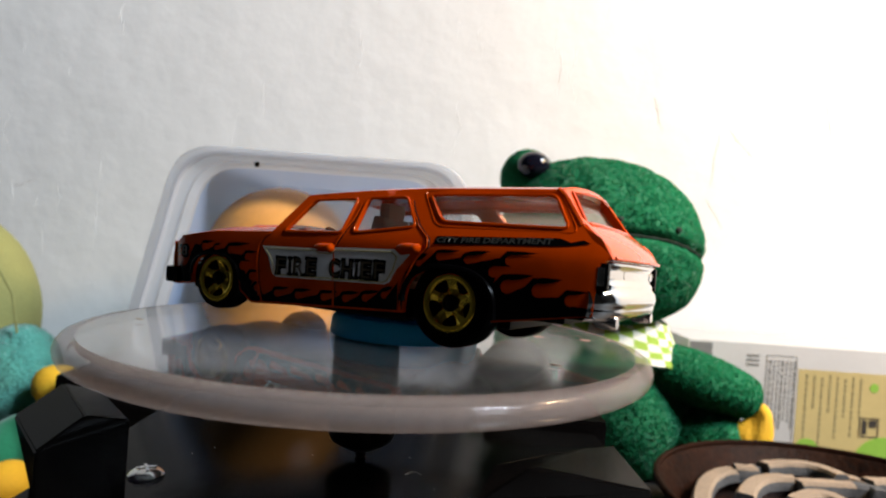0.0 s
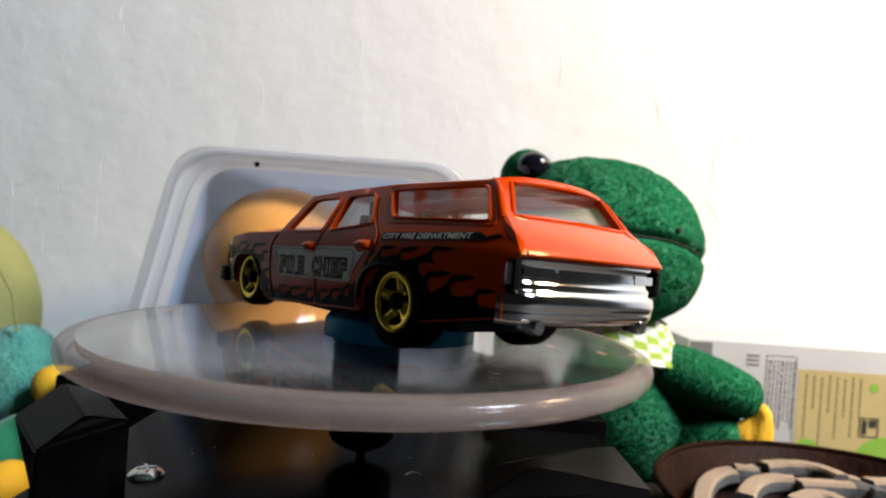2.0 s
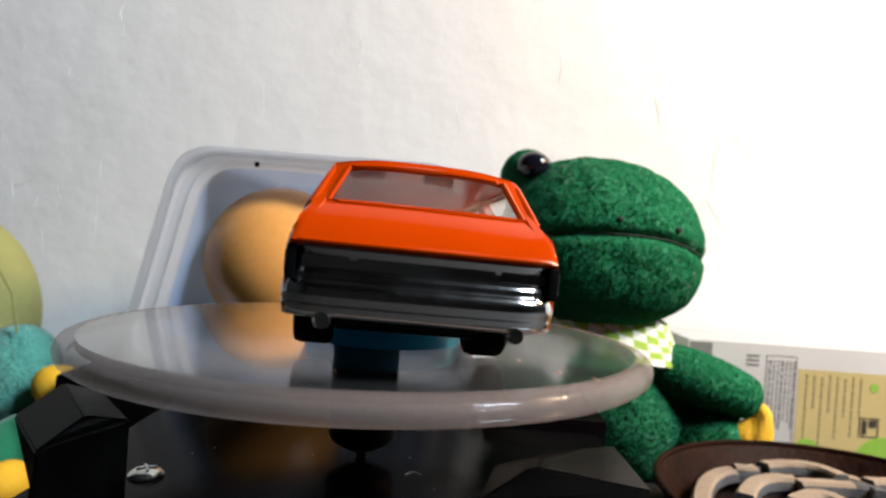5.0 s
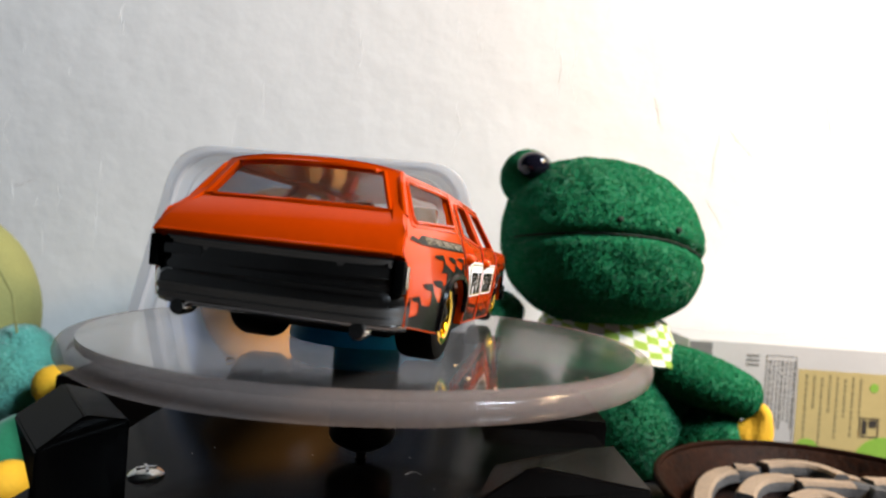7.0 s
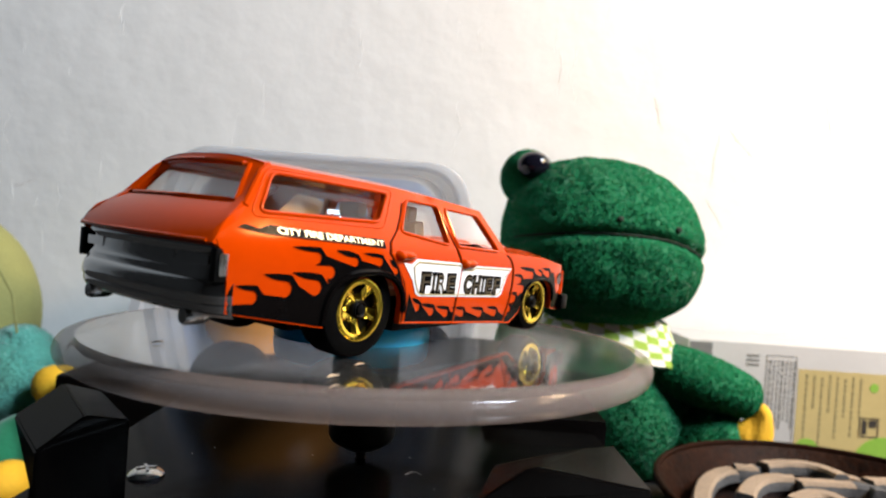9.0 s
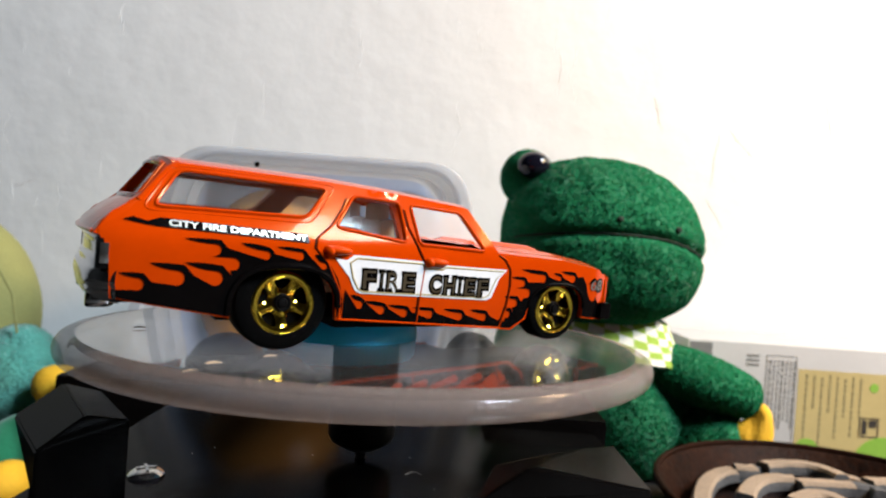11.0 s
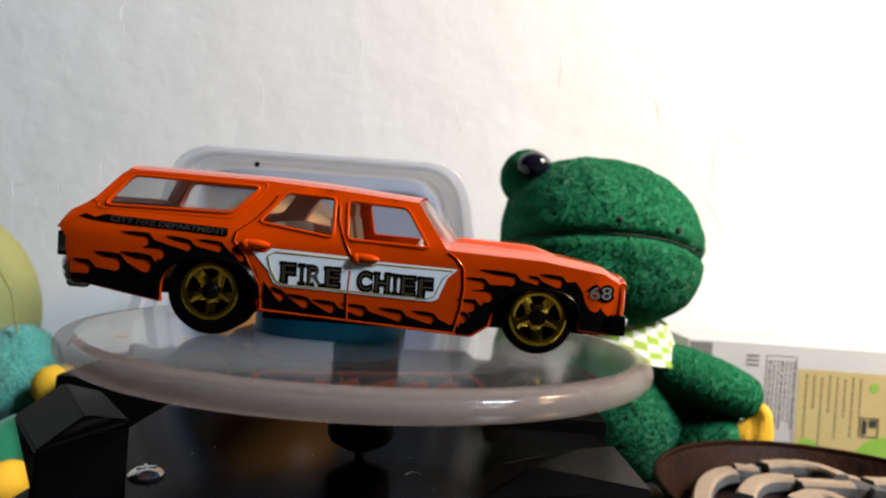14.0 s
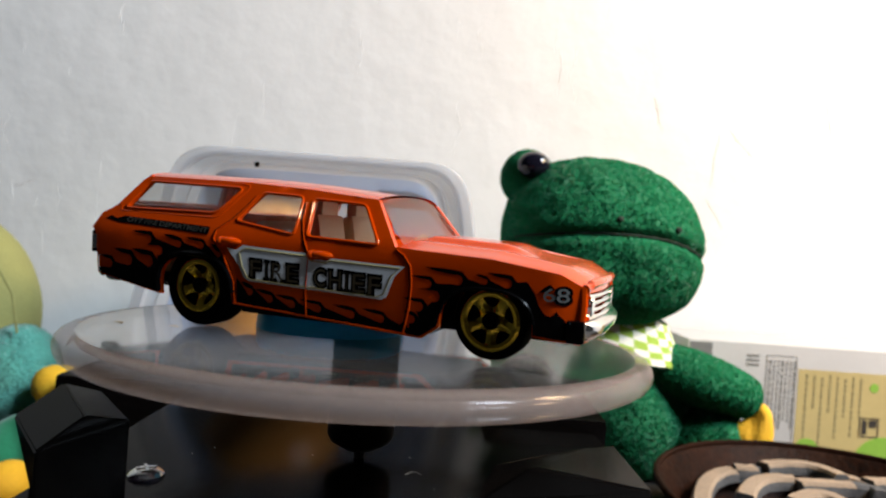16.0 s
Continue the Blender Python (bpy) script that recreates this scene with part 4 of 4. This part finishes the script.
        b = bmesh.new()
        lathe(b, [(0, -1.5), (0.75, -1.5), (0.9, -1.2), (0.9, 0.6), (0.7, 1.2), (0.4, 1.5), (0, 1.5)], 16, pose(-41.6, s * 9.7, 7.3, 0, 90))
        part("exhaust_tip", b, CHROME, car, "round chromed exhaust tip")
        b = bmesh.new()
        lathe(b, [(0, 0), (1.6, 0), (1.7, 0.4), (1.2, 0.9), (0, 1.0)], 20, pose(33.0, s * 8.6, 9.6, 0, 90))
        part("headlight", b, CHROME, car)
        # Bumper end coloured black, standing in for dark reflections in the chrome
        b = bmesh.new()
        box(b, (31.4, s * 12.3 - 0.6, 5.4), (33.7, s * 12.3 + 0.6, 8.2), 0.55)
        part("bumper_end", b, BLACK_PRINT, car, "bumper end coloured black for dark reflections in its chrome")
    for k in range(4):
        b = bmesh.new()
        z = 8.3 + 0.85 * k
        tube(b, [(33.1 + 1.1 * (1 - (y / 12) ** 2), y, z) for y in range(-10, 11, 2)], 0.3)
        part("grille_bar", b, CHROME, car)
    b = bmesh.new()
    rows = []
    for j in range(25):
        t = -1 + 2 * j / 24
        e = abs(t) ** 8
        rows.append([(33.2 + dx * (1 - 0.6 * e) + 1.0 * (1 - t * t) - 1.6 * e, t * 12.9, z) for dx, z in [(-1, 8.0), (0.6, 7.9), (1.2, 7.3), (1.1, 6.4), (0.5, 5.6), (-1, 5.3)]])
    grid(b, rows)
    part("front_bumper", b, CHROME, car, "chromed front bumper", sharp=50)

    # wheels
    def wheel(x, y, z, r, rim, w, s):
        b = bmesh.new()
        lathe(b, [(rim, -w / 2), (r - 0.9, -w / 2), (r - 0.25, -w / 2 + 0.25), (r, -w / 2 + 0.9), (r, w / 2 - 0.9), (r - 0.25, w / 2 - 0.25), (r - 0.9, w / 2), (rim + 0.15, w / 2), (rim, w / 2 - 0.3), (rim, w / 2 - 1.2), (0, w / 2 - 1.2)], 48, pose(x, y, z, -90 * s))
        wh = part("wheel", b, TYRE, car, "black tyre with a gold five-spoke rim")
        b = bmesh.new()
        m = pose(x, y, z, -90 * s, 0, 0)
        lathe(b, [(rim - 0.75, w / 2 - 0.9), (rim - 0.7, w / 2 - 0.1), (rim - 0.15, w / 2 + 0.12), (rim + 0.1, w / 2), (rim + 0.1, w / 2 - 0.9)], 48, m)
        holes = []
        for k in range(5):
            a0 = 2 * math.pi * k / 5 + 0.35
            tri = [(0.40, 0.0), (0.62, 0.36), (0.84, 0.40), (0.90, 0.0), (0.84, -0.40), (0.62, -0.36)]
            holes.append(round_loop([(q * rim * math.cos(a0 + a), q * rim * math.sin(a0 + a)) for q, a in tri], 0.4, 2))
        edge = [(0.97 * rim * math.cos(k * math.pi / 20), 0.97 * rim * math.sin(k * math.pi / 20)) for k in range(40)]

        def dished(deep):
            return lambda u, v: m @ Vector((u, v, w / 2 - 0.1 - deep - 0.75 * math.sin(math.pi * min(1, math.hypot(u, v) / rim)) + 0.26 * math.cos(5 * (math.atan2(v, u) - 0.35) + math.pi)))
        sheet(b, edge, holes, dished(0.0), 0.55, inner=dished(0.5))
        part("rim", b, GOLD, wh, "gold-plated five-spoke rim", sharp=50)
        b = bmesh.new()
        lathe(b, [(1.15, w / 2 - 1.1), (1.15, w / 2 - 0.2), (0.9, w / 2 + 0.05), (0.7, w / 2 - 0.1), (0.6, w / 2 + 0.15), (0, w / 2 + 0.25)], 20, m)
        part("hub_cap", b, CHASSIS, wh)
    for s in (1, -1):
        wheel(-22, s * 10.9, 7.6, 5.9, 3.75, 5.0, s)
        wheel(22, s * 10.2, 7.0, 5.0, 3.7, 4.2, s)
    for x, z in ((-22, 7.6), (22, 7.0)):
        b = bmesh.new()
        tube(b, [(x, -10, z), (x, 10, z)], 0.6, 8)
        part("axle", b, STEEL, car)
    return car, gate


car, gate = build_car()


# ---------- printed graphics of the car ----------
def printed(name, s, loops, mat, out, label="", holes=()):
    bm = bmesh.new()
    for lp in loops:
        sheet(bm, lp, list(holes), lambda x, z: (x, s * (side_y(x, z) + out), z), 0.9)
    return part(name, bm, mat, car, label)




# round notches in the black, each with its radius and the black tip that licks over it
LICKS_REAR = ((-38.5, 9.6, 0.7, -40.4, 10.8), (-34.5, 10.4, 0.85, -37.4, 12.0), (-30.4, 10.5, 0.85, -33.8, 12.2), (-28.5, 12.2, 0.72, -30.8, 12.97), (-30.6, 13.75, 0.66, -34.0, 14.9), (-24.8, 13.4, 0.52, -27.8, 14.7), (-20.7, 13.5, 0.5, -23.6, 14.5), (-17.6, 12.4, 0.42, -18.9, 13.8))
LICKS_SILL = ((-12.3, 7.6, 0.5, -13.7, 8.9), (-9.1, 6.9, 0.55, -11.6, 8.1), (-5.6, 6.5, 0.55, -8.2, 7.6), (-1.6, 6.3, 0.55, -4.4, 7.3), (3.4, 6.0, 0.55, 0.6, 7.1), (7.6, 5.9, 0.55, 5.0, 7.0))
LICKS_FRONT = ((11.9, 6.3, 0.55, 10.9, 7.3), (12.9, 8.0, 0.62, 10.8, 9.0), (15.0, 9.5, 0.72, 12.8, 10.27), (14.0, 10.95, 0.58, 11.8, 11.9), (18.0, 11.8, 0.62, 13.6, 13.1), (21.4, 11.9, 0.36, 20.2, 12.7), (24.2, 11.9, 0.58, 21.6, 13.0))


def flame_edge(licks):
    """The edge of the black: round each notch, out to its tip and back over it."""
    out = []
    for i, (hx, hz, r, tx, tz) in enumerate(licks):
        nested = i > 0 and hx < licks[i - 1][0]
        covered = i + 1 < len(licks) and licks[i + 1][0] < hx
        for k in range(10):
            a = radians((-50 if nested else -115) + (205 if not nested else 140) * k / 9)
            out.append((hx + r * math.cos(a), hz + r * math.sin(a)))
        top = out[-1]
        for k in range(1, 5):
            t = k / 4
            out.append(((1 - t) ** 2 * top[0] + 2 * t * (1 - t) * (0.45 * hx + 0.55 * tx) + t * t * tx, (1 - t) ** 2 * top[1] + 2 * t * (1 - t) * (top[1] + 0.05) + t * t * tz))
        if covered:
            continue
        over, foot = (hx + 0.9 * r, hz + 1.75 * r), (hx + 2.1 * r, hz + 0.4 * r)
        for k in range(1, 5):
            t = k / 4
            out.append(((1 - t) ** 2 * tx + 2 * t * (1 - t) * (0.6 * hx + 0.4 * tx) + t * t * over[0], (1 - t) ** 2 * tz + 2 * t * (1 - t) * (tz + 0.15) + t * t * over[1]))
        out.append(foot)
    return out


def flames(s):
    bm = bmesh.new()
    lift = lambda x, z: (x, s * (side_y(x, z) + 0.07), z)
    # behind the rear wheel and over it, along the sill, round the front wheel
    sheet(bm, [(-40.9, 8.1), (-40.9, 8.9)] + flame_edge(LICKS_REAR) + [(-15.6, 11.0), (-14.8, 9.0), (-14.6, 7.4), (-14.8, 5.9)] + rear_arch(0.05, 2, 186) + [(-29.7, 6.25)], [], lift, 0.8)
    sheet(bm, [(-14.5, 5.8), (-14.5, 9.6), (-13.2, 8.0)] + flame_edge(LICKS_SILL) + [(10.4, 5.4), (11.0, 6.0), (11.4, 5.2), (13.0, 4.2)], [], lift, 0.8)
    sheet(bm, [(15.3, 5.7), (13.0, 4.2), (11.6, 5.0)] + flame_edge(LICKS_FRONT) + [(26.6, 12.3), (27.6, 11.0), (28.1, 9.6), (28.8, 8.6), (29.4, 8.35), (29.9, 8.5), (30.2, 9.1), (30.5, 8.6), (31.0, 8.2), (31.9, 7.2), (31.6, 5.5), (27.5, 5.9)] + front_arch(0.05, 4, 172), [], lift, 0.8)
    part("flame_print", bm, BLACK_PRINT, car, "black flame graphics")


SIGN = [(-16.2, 13.5), (-14.6, 13.3), (-13.6, 14.0), (-3.6, 13.6), (-2.6, 12.9), (-0.2, 12.8), (0.4, 13.2), (10.9, 12.9), (9.6, 11.6), (8.5, 8.8), (7.7, 8.4), (-12.4, 9.1), (-13.2, 9.5), (-14.1, 11.2)]


def lettering(body, x0, x1, z0, height, s, mat, bold, out, tilt=0.0, name="lettering"):
    """Letters laid on the side; the reader stands beside the car."""
    cu = bpy.data.curves.new("letters", "FONT")
    cu.body, cu.size, cu.offset = body, 1.0, bold
    tmp = new("letters", cu)
    me = bpy.data.meshes.new_from_object(tmp.evaluated_get(bpy.context.evaluated_depsgraph_get()))
    bpy.data.objects.remove(tmp)
    bm = bmesh.new()
    bm.from_mesh(me)
    xs = [v.co.x for v in bm.verts]
    zs = [v.co.y for v in bm.verts]
    for v in bm.verts:
        a = (v.co.x - min(xs)) / (max(xs) - min(xs))
        b = (v.co.y - min(zs)) / (max(zs) - min(zs))
        x = x0 + (x1 - x0) * a if s < 0 else x1 - (x1 - x0) * a
        z = z0 + height * b + tilt * (x - x0)
        v.co = (x, s * (side_y(x, z) + out), z)
    part(name, bm, mat, car, "printed letters")


# slab feet of the letters: centre and half width across the letter, and the level (0 foot, 1 head)
SERIFS = {"F": ((0.2, 0.3, 0), (0.1, 0.18, 1)), "I": ((0.5, 0.62, 0), (0.5, 0.62, 1)), "R": ((0.16, 0.24, 0), (0.9, 0.2, 0), (0.08, 0.16, 1)), "E": ((0.08, 0.18, 0), (0.08, 0.18, 1)), "C": (), "H": ((0.14, 0.24, 0), (0.86, 0.24, 0), (0.14, 0.24, 1), (0.86, 0.24, 1))}


def slab_word(word, x0, x1, s):
    """A word in heavy slab letters, each in its own slot."""
    wide = [0.42 if ch == "I" else 1.0 for ch in word]
    gap = 0.16
    unit = (x1 - x0) / (sum(wide) + gap * (len(word) - 1))
    u = 0.0
    bm = bmesh.new()
    for ch, w in zip(word, wide):
        a, b = (x0 + u * unit, x0 + (u + w) * unit) if s < 0 else (x1 - (u + w) * unit, x1 - u * unit)
        thin = 0.12 * unit if ch == "I" else 0.0
        base = 9.55 - 0.042 * (a + 12.3)
        lettering(ch, a - 0.1 + thin, b + 0.1 - thin, base - 0.1, 2.95, s, BLACK_PRINT, 0.095, 0.14, name="letter")
        lettering(ch, a + 0.14 + thin, b - 0.14 - thin, base + 0.22, 2.3, s, DARK_LETTER, 0.0, 0.18, name="letter_face")
        for mid, half, level in SERIFS[ch]:
            m = a + mid * (b - a) if s < 0 else b - mid * (b - a)
            h = half * (b - a)
            z = base - 0.12 + level * 2.45
            q = [(m - h, z), (m + h, z), (m + h, z + 0.55), (m - h, z + 0.55)]
            bm.faces.new([bm.verts.new((x, s * (side_y(x, zz) + 0.15), zz)) for x, zz in q])
        u += w + gap
    tagged(part("serif", bm, BLACK_PRINT, car), kind="stuff")


for s in (1, -1):
    flames(s)
    printed("door_sign", s, [SIGN], WHITE_PRINT, 0.10, "white door sign with gold outline")
    bm = bmesh.new()
    mid = (-3.0, 11.0)
    tube(bm, [(mid[0] + (x - mid[0]) * 0.955, s * (side_y(x, z) + 0.10), mid[1] + (z - mid[1]) * 0.86) for x, z in SIGN[1:]], 0.11, 5, True)
    part("sign_outline", bm, GOLD_LINE, car)
    words = (("FIRE", -12.3, -4.4), ("CHIEF", -2.2, 7.8)) if s < 0 else (("FIRE", -0.2, 7.8), ("CHIEF", -12.3, -2.6))
    for word, x0, x1 in words:
        slab_word(word, x0, x1, s)
    printed("badge_strip", s, [[(-40.2, 16.5), (-39.2, 16.9), (-37.8, 16.5), (-36.4, 16.95), (-19.7, 16.2), (-19.6, 15.15), (-36.2, 15.95), (-37.8, 16.1), (-39.0, 16.3)]], BLACK_PRINT, 0.09, "black strip with small silver letters")
    lettering("CITY FIRE DEPARTMENT", -35.6, -19.9, 16.12, 0.72, s, FOIL, 0.03, 0.13, -0.049)
    lettering("68", 28.0, 32.0, 9.75, 2.45, s, BLACK_PRINT, 0.08, 0.12)
    lettering("68", 28.6, 31.6, 10.15, 1.65, s, NUMBER_GREY, 0.0, 0.16)


# ---------- what turns ----------
TURN = [(0, 145.1), (0.5, 140.1), (1, 135.1), (1.5, 130.1), (2, 124.9), (2.5, 119.6), (3, 114.1), (3.5, 108.6), (4, 103.2), (4.5, 98.0), (5.2, 90.6), (6.0, 82.0), (6.5, 76.5), (7, 70.8), (7.5, 64.2), (8, 58.1), (8.5, 52.4), (9, 47.1), (9.5, 41.6),
        (10.2, 34.0), (11, 25.4), (11.5, 20.1), (12, 14.7), (12.5, 9.3), (13, 3.9), (13.5, -1.6), (14, -7.0), (14.5, -12.2), (15, -17.1), (15.5, -21.8), (16, -26.9)]


def motions():
    centre = pose(AX * MM, AY * MM, DISC_Z * MM)
    seated = pose(2.49 * MM, -3.03 * MM, -0.97 * MM, 1.87, -0.03, 0)
    for ob, m in ((disc, pose(0, 0, 0, -0.6)), (cap, Matrix()), (car, seated), *((c, Matrix()) for c in crumbs)):
        walk(ob, [(t, centre @ pose(0, 0, 0, 0, 0, a + 5.88) @ m) for t, a in TURN])


motions()
